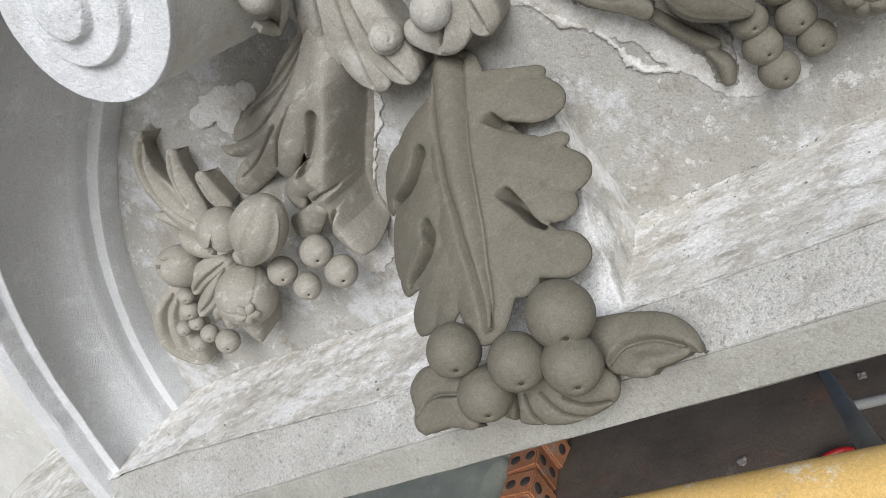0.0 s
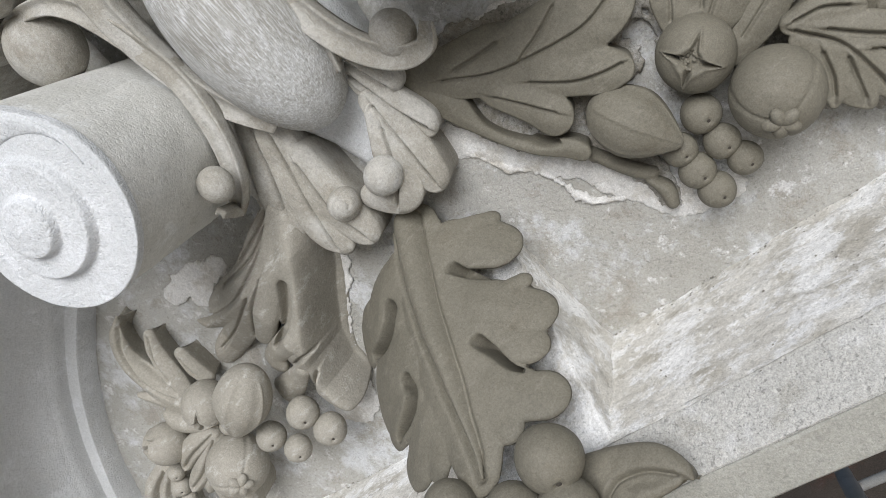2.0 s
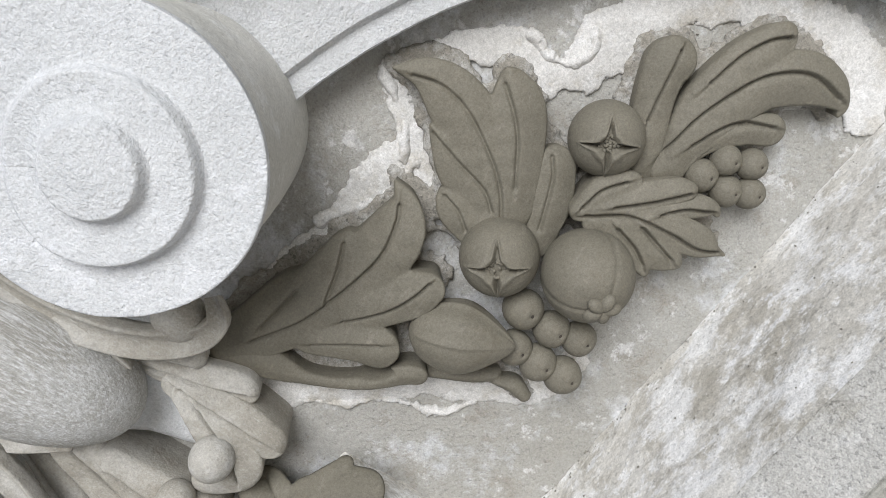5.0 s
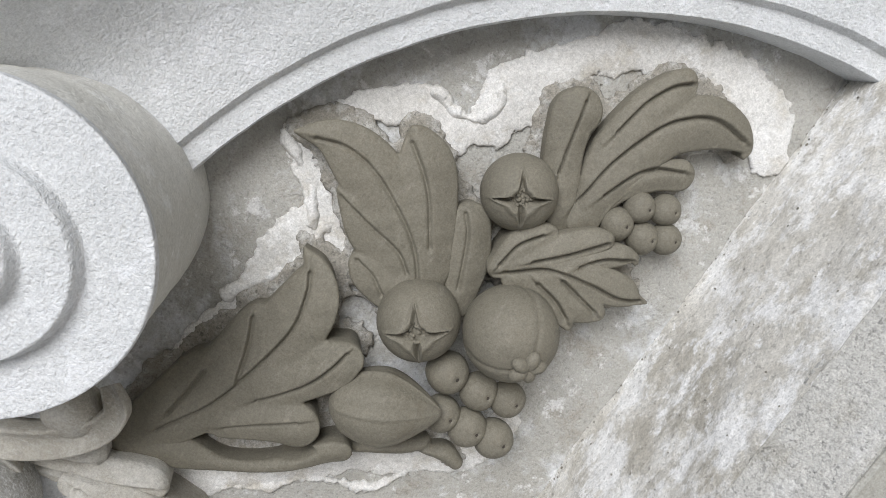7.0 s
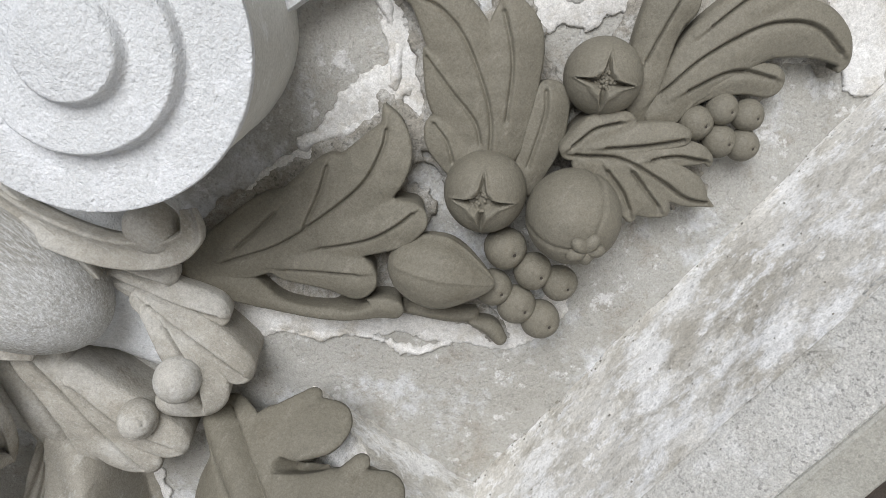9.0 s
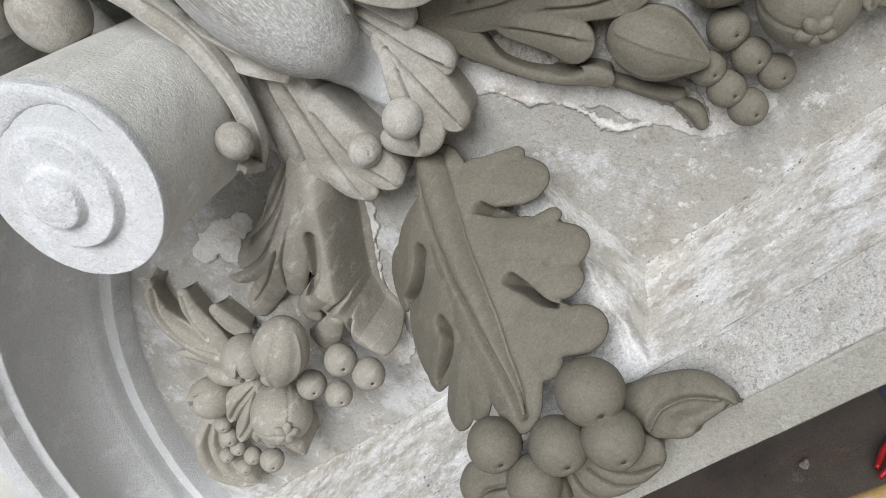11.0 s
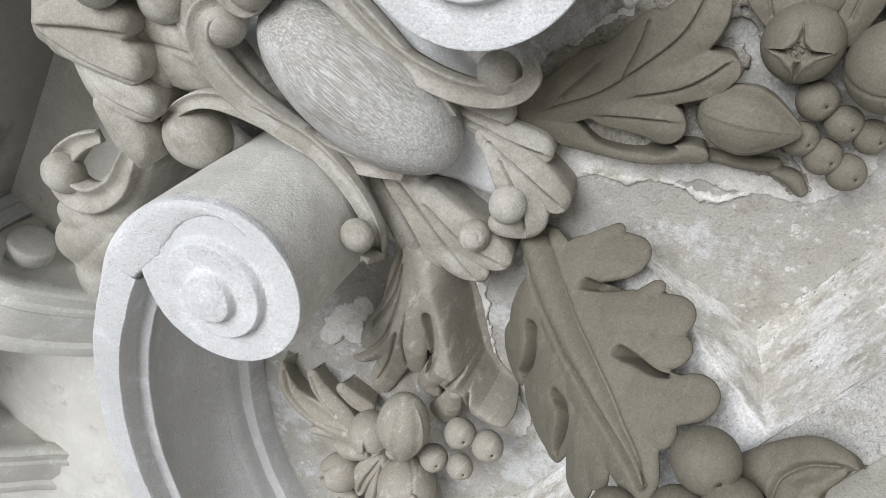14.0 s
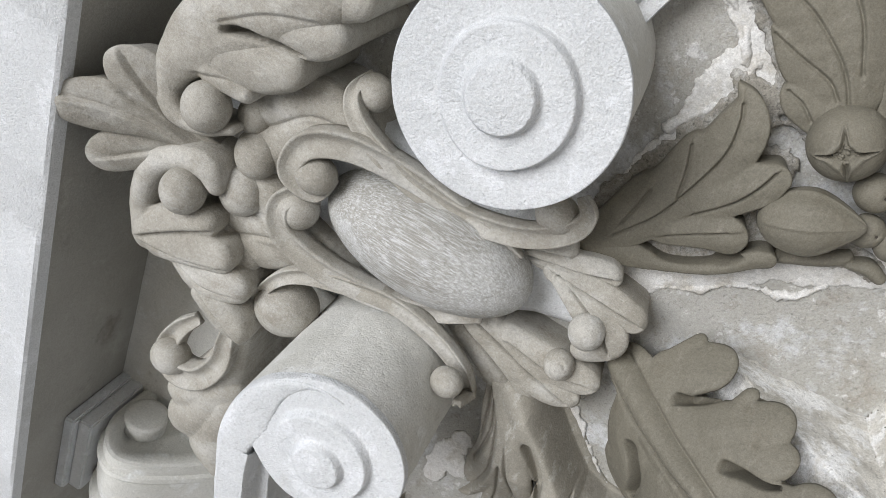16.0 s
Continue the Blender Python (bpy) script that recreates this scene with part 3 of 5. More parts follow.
LEAF_B_VEIN = [[(0.1844, 1.566, 0.0017), (0.233, 1.536, 0.0017), (0.2868, 1.519, 0.0017), (0.3421, 1.509, 0.0016), (0.38, 1.515, 0.0016), (0.3978, 1.523, 0.0016)],
    [(0.2626, 1.499, 0.0017), (0.3, 1.471, 0.0017), (0.3307, 1.459, 0.0017), (0.3523, 1.454, 0.0017)],
    [(0.2052, 1.565, 0.0017), (0.2328, 1.56, 0.0016), (0.2599, 1.557, 0.0016)],
    [(0.2702, 1.526, 0.0017), (0.3055, 1.535, 0.0016), (0.331, 1.545, 0.0016)],
    [(0.2208, 1.511, 0.0017), (0.2409, 1.486, 0.0017), (0.2645, 1.456, 0.0017)]]
LEAF_A = [[(0.4459, 1.433, 0.0275), (0.4851, 1.484, 0.0328), (0.5101, 1.533, 0.0297), (0.516, 1.57, 0.017), (0.503, 1.601, 0.0025)],
    [(0.4567, 1.437, 0.0301), (0.5045, 1.464, 0.0319), (0.5374, 1.483, 0.0281), (0.5544, 1.5, 0.0164), (0.5618, 1.511, 0.0061)],
    [(0.4496, 1.449, 0.0218), (0.4595, 1.49, 0.0239), (0.4729, 1.521, 0.0141), (0.4791, 1.541, 0.0031)],
    [(0.4199, 1.433, 0.0222), (0.4244, 1.47, 0.0195), (0.4299, 1.484, 0.0145)],
    [(0.4437, 1.383, 0.0141), (0.4856, 1.401, 0.0221), (0.515, 1.417, 0.0201), (0.5204, 1.421, 0.0178)]]
LEAF_A_VEIN = [[(0.5079, 1.583, 0.0015), (0.516, 1.555, 0.0015), (0.5105, 1.521, 0.0015), (0.4871, 1.476, 0.0016), (0.4677, 1.451, 0.0016), (0.4459, 1.433, 0.0016)],
    [(0.4743, 1.537, 0.0015), (0.4658, 1.5, 0.0016), (0.4583, 1.464, 0.0016), (0.4448, 1.444, 0.0016)],
    [(0.4308, 1.491, 0.0016), (0.4258, 1.471, 0.0016), (0.414, 1.453, 0.0016)],
    [(0.5516, 1.508, 0.0015), (0.5345, 1.485, 0.0016), (0.5154, 1.466, 0.0016), (0.4776, 1.44, 0.0016)],
    [(0.5234, 1.429, 0.0016), (0.5039, 1.414, 0.0016), (0.4573, 1.393, 0.0017)]]
LEAF_C = [[(0.5716, 1.348, 0.0166), (0.6162, 1.378, 0.0193), (0.6532, 1.393, 0.0221), (0.6607, 1.392, 0.0237)],
    [(0.585, 1.327, 0.0167), (0.6437, 1.336, 0.0272), (0.6946, 1.333, 0.0252), (0.7278, 1.325, 0.0192), (0.7402, 1.323, 0.0122)],
    [(0.5746, 1.333, 0.0111), (0.6381, 1.325, 0.0247), (0.69, 1.309, 0.0245), (0.7203, 1.283, 0.0263), (0.7292, 1.254, 0.0183), (0.7251, 1.232, 0.0067), (0.7163, 1.228, 0.0023)],
    [(0.5797, 1.323, 0.0073), (0.6225, 1.313, 0.0122), (0.6521, 1.293, 0.0156), (0.6666, 1.272, 0.0162)]]
LEAF_C_VEIN = [[(0.5901, 1.344, 0.0017), (0.6385, 1.339, 0.0016), (0.6881, 1.321, 0.0016), (0.7151, 1.3, 0.0016), (0.7285, 1.275, 0.0016), (0.7282, 1.24, 0.0017)],
    [(0.6648, 1.352, 0.0016), (0.7006, 1.345, 0.0016), (0.7279, 1.332, 0.0016), (0.7405, 1.319, 0.0016)],
    [(0.6038, 1.376, 0.0016), (0.6367, 1.385, 0.0016), (0.6718, 1.393, 0.0016)],
    [(0.6102, 1.326, 0.0017), (0.6416, 1.313, 0.0017), (0.6581, 1.298, 0.0017), (0.6709, 1.272, 0.0017)]]
LEAF_D = [[(0.4981, 1.377, 0.0109), (0.528, 1.37, 0.0157), (0.5461, 1.358, 0.012), (0.5494, 1.354, 0.0109)],
    [(0.5075, 1.364, 0.0137), (0.5441, 1.336, 0.0154), (0.5679, 1.313, 0.0133), (0.5747, 1.304, 0.01)],
    [(0.503, 1.361, 0.0137), (0.5401, 1.32, 0.0155), (0.5681, 1.285, 0.0123), (0.5762, 1.27, 0.0062), (0.5741, 1.263, 0.0034)],
    [(0.4984, 1.357, 0.0138), (0.5274, 1.31, 0.0168), (0.541, 1.265, 0.0177), (0.5438, 1.243, 0.0069), (0.5466, 1.23, 0.0017)],
    [(0.5025, 1.34, 0.0139), (0.5068, 1.295, 0.0187), (0.5116, 1.271, 0.0115), (0.5117, 1.26, 0.0029)],
    [(0.5037, 1.327, 0.014), (0.4945, 1.297, 0.012), (0.4858, 1.284, 0.0052)]]
LEAF_D_VEIN = [[(0.5012, 1.379, 0.0016), (0.5269, 1.374, 0.0016), (0.5464, 1.36, 0.0016)],
    [(0.5207, 1.353, 0.0016), (0.5477, 1.325, 0.0017), (0.5735, 1.302, 0.0017)],
    [(0.4973, 1.37, 0.0016), (0.5226, 1.334, 0.0017), (0.5317, 1.293, 0.0017), (0.535, 1.26, 0.0017), (0.5453, 1.238, 0.0017)],
    [(0.5409, 1.31, 0.0017), (0.5595, 1.293, 0.0017), (0.5729, 1.269, 0.0017)],
    [(0.5054, 1.335, 0.0017), (0.5003, 1.311, 0.0017), (0.4912, 1.291, 0.0017)],
    [(0.5208, 1.316, 0.0017), (0.5166, 1.296, 0.0017), (0.5119, 1.272, 0.0017)]]
TAIL = [[(0.2573, 1.387, 0.0072), (0.2795, 1.347, 0.0085), (0.2957, 1.327, 0.0073), (0.3029, 1.325, 0.0024)],
    [(0.2901, 1.321, 0.0049), (0.2976, 1.3, 0.0099), (0.2937, 1.283, 0.0081)]]


def berry(name, label, at, radius, axis, mat, group=""):
    def shape(a, b, u):
        return 1 + 0.02 * np.sin(3 * b + at[0] * 90) * np.sin(a) - 0.16 * np.exp(-((a / 0.12) ** 4))

    v, f = ball(radius, 26, shape)
    root = thing(name, label, "fruit", at, group)
    mesh_ob("body", aim(v, at, axis), f, mat, root)
    # a dark ball set in the dent stands for the hole's shade
    v, f = ball(radius * 0.15, 8)
    mesh_ob("hole", aim(v, np.asarray(at) + np.asarray(Vector(axis).normalized()) * radius * 0.855, axis, 0, (1, 1, 0.5)), f, HOLE_SHADE, root, "poked hole with its shade painted as a dark ball")
    return root


def pomegranate(at, radius, axis, mat, spin=0):
    def shape(a, b, u):
        star = np.abs(((b / (math.pi / 2)) % 1.0) - 0.5) * 2
        reach = 0.27 + 0.50 * star**5
        cup = np.clip((reach - a) / 0.035, 0, 1)
        lip = np.exp(-(((a - reach - 0.06) / 0.10) ** 2)) * (a > reach - 0.05)
        return 1 + 0.05 * lip - 0.27 * cup + 0.02 * np.cos(a * 2)

    v, f = ball(radius, 80, shape)
    root = thing("pomegranate", "split grey clay pomegranate with a star-shaped seed opening", "fruit", at)
    mesh_ob("skin", aim(v, at, axis, spin), f, mat, root)
    rng = random.Random(int(1000 * at[0]))
    seeds = []
    ax = np.asarray(Vector(axis).normalized())
    for k in range(34):
        a, b = 0.36 * math.sqrt(rng.random()), rng.random() * 6.283
        d = aim([(math.sin(a) * math.cos(b), math.sin(a) * math.sin(b), math.cos(a))], (0, 0, 0), axis, spin)[0]
        v, f = ball(radius * 0.05, 5)
        seeds.append((v + np.asarray(at) + d * radius * 0.78, f))
    v, f = join(*seeds)
    mesh_ob("pulp", v, f, mat, root, "rough grainy clay pulp")
    return root


def quince(at, radius, axis, mat, spin=0):
    def shape(a, b, u):
        seam = np.minimum(np.abs((b / (2 * math.pi / 3)) % 1 - 0.0), np.abs((b / (2 * math.pi / 3)) % 1 - 1.0)) * 2 * math.pi / 3 * np.sin(a)
        return 1 - 0.035 * np.exp(-((seam / 0.05) ** 2)) - 0.07 * np.exp(-((a / 0.45) ** 2)) + 0.02 * np.cos(2 * a)

    v, f = ball(radius, 48, shape)
    root = thing("quince", "round grey clay quince with a five-petalled calyx", "fruit", at)
    mesh_ob("body", aim(v, at, axis, spin), f, mat, root)
    for k in range(5):
        b = 2 * math.pi * k / 5
        v, f = ball(radius * 0.19, 14)
        v = v * (1.2, 0.80, 0.8) + (radius * 0.185, 0, radius * 0.95)
        c, s = math.cos(b), math.sin(b)
        mesh_ob("calyx_petal", aim(v @ np.array([[c, s, 0], [-s, c, 0], [0, 0, 1]]), at, axis, spin), f, mat, root)
    return root


def bud(at, size, along, out, mat):
    def shape(a, b, u):
        ridge = np.exp(-(((b - math.pi / 2 - 0.22) / 0.06) ** 2)) + 0.8 * np.exp(-(((b - 0.55) / 0.07) ** 2)) + 0.6 * np.exp(-(((b - 2.75) / 0.07) ** 2))
        trough = np.exp(-(((b - math.pi / 2 + 0.02) / 0.14) ** 2)) + 0.6 * np.exp(-(((b - 0.80) / 0.14) ** 2))
        return 1 + (0.05 * ridge - 0.04 * trough) * np.sin(a) ** 1.3 * (a < 2.5)

    v, f = ball(1.0, 70, shape)
    tip = np.clip(v[:, 2], 0, 1)
    v = v * np.stack([1 - 0.42 * tip**1.7, 1 - 0.42 * tip**1.7, 1 + 0.10 * tip**3], 1)
    x, y, z = v.T
    v = np.stack([x * size[1], y * size[2], z * size[0]], 1)
    a = Vector(along).normalized()
    o = Vector(out)
    o = (o - a * o.dot(a)).normalized()
    s = o.cross(a)
    m = np.array([s, o, a])
    return tagged(mesh_ob("bud", v @ m + np.asarray(at), f, mat), "pointed grey clay almond-shaped bud with a ridge", "bud")


def fruit_cluster(side, shift, mat):
    def at(x, y, z):
        return (side * x + shift[0], y + shift[1], z + shift[2])

    def ax(x, y, z):
        return (side * x, y, z)

    sh = (shift[0], shift[2])
    dy = -shift[1]
    out = "small " if side < 0 else "large "
    wall_leaf("acanthus_leaf", "lobed grey clay acanthus leaf with a cut slot and veins", mat, side, lambda x, z: 0.012 + dy + 0.03 * np.clip((x - 0.15) / 0.25, 0, 1) * np.clip((1.53 - z) / 0.1, -0.4, 1), sh,
              lobes=LEAF_B, cuts=LEAF_B_CUT, veins=[(l, 0.005) for l in LEAF_B_VEIN], thick=0.028, dome=0.009, edge=0.003, step=0.0012, fold=0.0028, seed=1, back=0.05, split=(5,), lower=0.002)
    wall_leaf("fan_leaf", "upright fan-shaped grey clay leaf with long veins", mat, side, lambda x, z: 0.012 + dy + 0 * x, sh,
              lobes=LEAF_A, veins=[(l, 0.0045) for l in LEAF_A_VEIN], thick=0.026, dome=0.009, edge=0.003, step=0.0013, fold=0.0014, seed=2, back=0.05, melt=0.002, split=(4,), lower=0.0015)
    wall_leaf("curled_leaf", "curling grey clay leaf with deep veins at the garland's end", mat, side, lambda x, z: 0.010 + dy + 0 * x, sh,
              lobes=LEAF_C, veins=[(l, 0.006) for l in LEAF_C_VEIN], thick=0.026, dome=0.010, edge=0.003, step=0.0013, fold=0.003, seed=3, back=0.05, melt=0.002, split=(3, 0), lower=0.0015)
    wall_leaf("ribbed_leaf", "ribbed grey clay leaf between the fruit", mat, side, lambda x, z: 0.030 + dy + 0 * x, sh,
              lobes=LEAF_D, veins=[(l, 0.006) for l in LEAF_D_VEIN], thick=0.024, dome=0.009, edge=0.003, step=0.0012, fold=0.003, seed=4, back=0.07, melt=0.002, split=(2,), lower=0.003)
    wall_leaf("leaf_tail", "small grey clay leaf tail under the bud", mat, side, lambda x, z: 0.008 + dy + 0 * x, sh, lobes=TAIL, thick=0.022, dome=0.010, edge=0.008, seed=5, back=0.05)
    bud(at(0.322, -0.055, 1.3945), (0.053, 0.039, 0.036), ax(0.42, -0.22, -0.72), ax(0.2, -0.9, 0.35), mat)
    pomegranate(at(0.4132, -0.045, 1.4108), 0.0415, ax(-0.14, -1.0, 0.10), mat, 38)
    pomegranate(at(0.5677, -0.035, 1.397), 0.038, ax(-0.12, -1.0, 0.08), mat, 33)
    quince(at(0.4518, -0.060, 1.3316), 0.0475, ax(-0.25, -0.85, -0.36), mat, 10)
    for x, z, r in ((0.3802, 1.3543, 0.0219), (0.3795, 1.3159, 0.0200), (0.3873, 1.2854, 0.0190), (0.34, 1.3342, 0.0195), (0.3406, 1.3032, 0.0207), (0.3438, 1.2722, 0.0209)):
        berry("grape", "round grey clay grape with a poked hole", at(x, -0.040, z), r, ax(0.2, -1.0, -0.37), mat, "grapes in the garland")
    for x, z, r in ((0.5944, 1.2952, 0.0172), (0.6202, 1.2853, 0.0160), (0.632, 1.2615, 0.0160), (0.5969, 1.2644, 0.0168), (0.6089, 1.2433, 0.0163)):
        berry("grape", "round grey clay grape with a poked hole", at(x, -0.030, z), r, ax(0.2, -1.0, -0.37), mat, "grapes at the garland's end")



OAK = [[(0.0071, 0.0261, 0.0362), (0.1043, 0.0249, 0.0528), (0.1785, 0.0228, 0.056), (0.2478, 0.0208, 0.0535), (0.2923, 0.0156, 0.0376)],
    [(0.0532, 0.0673, 0.0322), (0.0695, 0.0969, 0.0337), (0.0815, 0.1127, 0.0301)],
    [(0.0485, 0.0943, 0.0206), (0.0446, 0.119, 0.0113)],
    [(0.1474, 0.0707, 0.0385), (0.1664, 0.1035, 0.0311), (0.1789, 0.1207, 0.0289)],
    [(0.1472, 0.107, 0.0188), (0.1386, 0.1268, 0.0099)],
    [(0.1701, 0.073, 0.0325), (0.2023, 0.0942, 0.0276), (0.2151, 0.1086, 0.022)],
    [(0.2482, 0.0586, 0.0378), (0.2684, 0.0905, 0.0281), (0.2737, 0.1042, 0.0274)],
    [(0.2626, 0.0428, 0.0322), (0.2905, 0.0599, 0.0194)],
    [(0.2983, 0.0144, 0.0348), (0.3167, 0.0121, 0.0292), (0.3269, 0.0047, 0.0182)]]
OAK_LEFT = [[(0.0434, 0.0016, 0.0292), (0.0603, -0.0452, 0.0401), (0.0626, -0.0711, 0.0347)],
    [(0.1032, -0.0488, 0.0282), (0.0733, -0.1054, 0.0411), (0.0683, -0.1337, 0.0387)],
    [(0.155, -0.0548, 0.0482), (0.1618, -0.0983, 0.0553), (0.1636, -0.12, 0.0488)],
    [(0.2017, -0.0668, 0.0423), (0.2035, -0.1045, 0.0354), (0.2051, -0.1221, 0.0288)],
    [(0.2431, -0.0405, 0.0347), (0.27, -0.0757, 0.0307), (0.2736, -0.0936, 0.0251)],
    [(0.2636, -0.0247, 0.0309), (0.2863, -0.0443, 0.0228)]]
OAK_CUT = [[(0.0892, 0.0624, 0.0063), (0.1032, 0.0753, 0.0041), (0.1203, 0.1001, 0.0019), (0.1226, 0.1307, 0.0012)],
    [(0.1893, 0.0631, 0.0065), (0.2072, 0.0737, 0.0051), (0.2302, 0.085, 0.0024), (0.241, 0.0956, 0.0012)],
    [(0.0833, -0.0467, 0.0113), (0.1017, -0.0618, 0.0128), (0.1092, -0.0892, 0.0099), (0.0996, -0.1272, 0.0039)],
    [(0.1807, -0.0523, 0.009), (0.2007, -0.051, 0.0106), (0.2167, -0.0694, 0.0094), (0.226, -0.1125, 0.0034)]]
OAK_RIB = [(-0.0054, 0.0224, 0.0196), (0.0674, 0.0151, 0.0198), (0.1369, 0.013, 0.0175), (0.2121, 0.0178, 0.0128), (0.2676, 0.0199, 0.0074), (0.3005, 0.0206, 0.0039), (0.3294, 0.0162, 0.0013)]


def oak_leaf():
    place = lambda v: lay(v, (0, -0.04, 1.459), (0, -0.735, -0.678), (0, -0.678, 0.735), lambda u, w: -2.5 * (w - 0.01) ** 2)
    grooves = [([(u, w + s * (r + 0.001), 0.0045) for u, w, r in OAK_RIB], 0.011 if s < 0 else 0.006) for s in (-1, 1)]
    v, f = sheet(lobes=OAK + OAK_LEFT, cuts=OAK_CUT, thick=0.0, dome=0.006, edge=0.005, melt=0.002, back=0.034, soft_dome=0.03, pit=0.042, puff=0.06, veins=grooves, fold=0.0, step=0.0014, under=0.026)
    leaf = thing("oak_leaf", "large lobed grey clay oak leaf with a raised midrib and slots", "leaf", (0.02, -0.15, 1.32))
    mesh_ob("blade", place(v), f, CLAY, leaf)
    v, f = sheet(lobes=[[(u, w, 1.1 * r) for u, w, r in OAK_RIB]], thick=0.002, dome=0.018, edge=0.004, back=0.014, soft_dome=0.009, step=0.0014)
    mesh_ob("midrib", place(v), f, CLAY, leaf)


def berry_drop():
    for x, y, z, r in ((0.0992, -0.290, 1.2249, 0.0349), (0.0929, -0.315, 1.182, 0.0308), (0.0389, -0.31, 1.2021, 0.0309), (-0.0254, -0.30, 1.2342, 0.0299), (-0.0157, -0.315, 1.1805, 0.0298)):
        berry("oak_apple", "large round grey clay berry with a poked hole", (x, y, z), r, (0.22, -0.90, -0.38), CLAY, "berries under the oak leaf")



BL = [[(-0.09246, 1.601, 0.0207), (-0.1015, 1.551, 0.0305), (-0.1291, 1.499, 0.0303), (-0.1729, 1.453, 0.0338), (-0.2294, 1.411, 0.0357)],
    [(-0.1127, 1.586, 0.0167), (-0.1568, 1.577, 0.0135), (-0.2049, 1.567, 0.00414)],
    [(-0.1213, 1.575, 0.0199), (-0.1864, 1.556, 0.018), (-0.2707, 1.561, 0.00772), (-0.3027, 1.565, 0.0026)],
    [(-0.1319, 1.56, 0.0218), (-0.2114, 1.544, 0.021), (-0.3387, 1.553, 0.0115), (-0.3907, 1.572, 0.00272)],
    [(-0.1422, 1.55, 0.0221), (-0.2341, 1.525, 0.0265), (-0.3518, 1.532, 0.0179), (-0.3929, 1.556, 0.00548)],
    [(-0.167, 1.53, 0.0261), (-0.2738, 1.503, 0.0281), (-0.3711, 1.485, 0.0239), (-0.3916, 1.48, 0.0187)],
    [(-0.142, 1.533, 0.0223), (-0.1978, 1.502, 0.022), (-0.253, 1.474, 0.0194), (-0.2704, 1.467, 0.0124)],
    [(-0.0862, 1.544, 0.0179), (-0.1259, 1.486, 0.022), (-0.1716, 1.437, 0.0233), (-0.2036, 1.405, 0.0245)]]
BL_LOW = [[(-0.2004, 1.42, 0.0315), (-0.2224, 1.378, 0.0288), (-0.232, 1.343, 0.0312), (-0.2237, 1.321, 0.0146), (-0.2193, 1.312, 0.00453)],
    [(-0.2059, 1.441, 0.0244), (-0.2639, 1.439, 0.0179), (-0.288, 1.428, 0.0227)],
    [(-0.2355, 1.4, 0.0126), (-0.2822, 1.388, 0.0202), (-0.3291, 1.377, 0.0272)]]
BL_CUT = [[(-0.1478, 1.507, 0.00808), (-0.168, 1.486, 0.0083), (-0.1973, 1.466, 0.00686), (-0.241, 1.45, 0.00265)]]
BL_VEIN = [[(-0.1137, 1.59, 0.00227), (-0.1612, 1.556, 0.0024), (-0.2396, 1.534, 0.00256), (-0.3471, 1.536, 0.00268), (-0.3962, 1.555, 0.00275)],
    [(-0.1186, 1.585, 0.00228), (-0.1713, 1.562, 0.00242), (-0.2609, 1.559, 0.00256)],
    [(-0.206, 1.525, 0.00253), (-0.3018, 1.501, 0.00267), (-0.3827, 1.489, 0.00278)],
    [(-0.1707, 1.532, 0.00245), (-0.2246, 1.504, 0.00258), (-0.2802, 1.476, 0.00267)],
    [(-0.1067, 1.594, 0.00225), (-0.1512, 1.58, 0.00236), (-0.1956, 1.57, 0.00246)],
    [(-0.1953, 1.414, 0.00259), (-0.2178, 1.416, 0.00266), (-0.2541, 1.41, 0.00271)],
    [(-0.2178, 1.385, 0.00268), (-0.2406, 1.373, 0.00273), (-0.2713, 1.355, 0.00278)]]
AL = [[(-0.4626, 1.633, 0.003), (-0.4953, 1.609, 0.0143), (-0.513, 1.566, 0.022), (-0.5023, 1.503, 0.0287), (-0.489, 1.462, 0.0214)],
    [(-0.4406, 1.579, 0.0109), (-0.4553, 1.556, 0.0162), (-0.4672, 1.515, 0.0207), (-0.475, 1.475, 0.019)],
    [(-0.422, 1.526, 0.012), (-0.4239, 1.499, 0.0161), (-0.42, 1.473, 0.0142)],
    [(-0.5526, 1.52, 0.0055), (-0.5212, 1.489, 0.0152), (-0.5008, 1.459, 0.0173)]]
AL_VEIN = [[(-0.4754, 1.619, 0.003), (-0.5044, 1.583, 0.0031), (-0.5102, 1.526, 0.0032), (-0.4891, 1.476, 0.0032)],
    [(-0.442, 1.577, 0.003), (-0.4627, 1.545, 0.0031), (-0.4704, 1.506, 0.0031)],
    [(-0.4237, 1.52, 0.003), (-0.4244, 1.49, 0.003)],
    [(-0.4907, 1.571, 0.0031), (-0.4877, 1.531, 0.0031), (-0.4768, 1.487, 0.0032)]]
CL = [[(-0.6353, 1.4, 0.0168), (-0.7128, 1.379, 0.0178), (-0.7529, 1.327, 0.0225), (-0.7346, 1.277, 0.0159), (-0.7044, 1.253, 0.0039)],
    [(-0.6318, 1.388, 0.0169), (-0.6932, 1.357, 0.0164), (-0.7211, 1.31, 0.0183), (-0.7102, 1.275, 0.0131), (-0.705, 1.259, 0.0052)],
    [(-0.6303, 1.385, 0.0145), (-0.6636, 1.348, 0.0137), (-0.6886, 1.305, 0.009), (-0.6921, 1.294, 0.0039)]]
CL_VEIN = [[(-0.6456, 1.394, 0.0036), (-0.7071, 1.368, 0.0038), (-0.7419, 1.315, 0.004), (-0.7278, 1.27, 0.004)],
    [(-0.6326, 1.386, 0.0036), (-0.6823, 1.353, 0.0038), (-0.7087, 1.306, 0.0039), (-0.7083, 1.28, 0.0039)]]
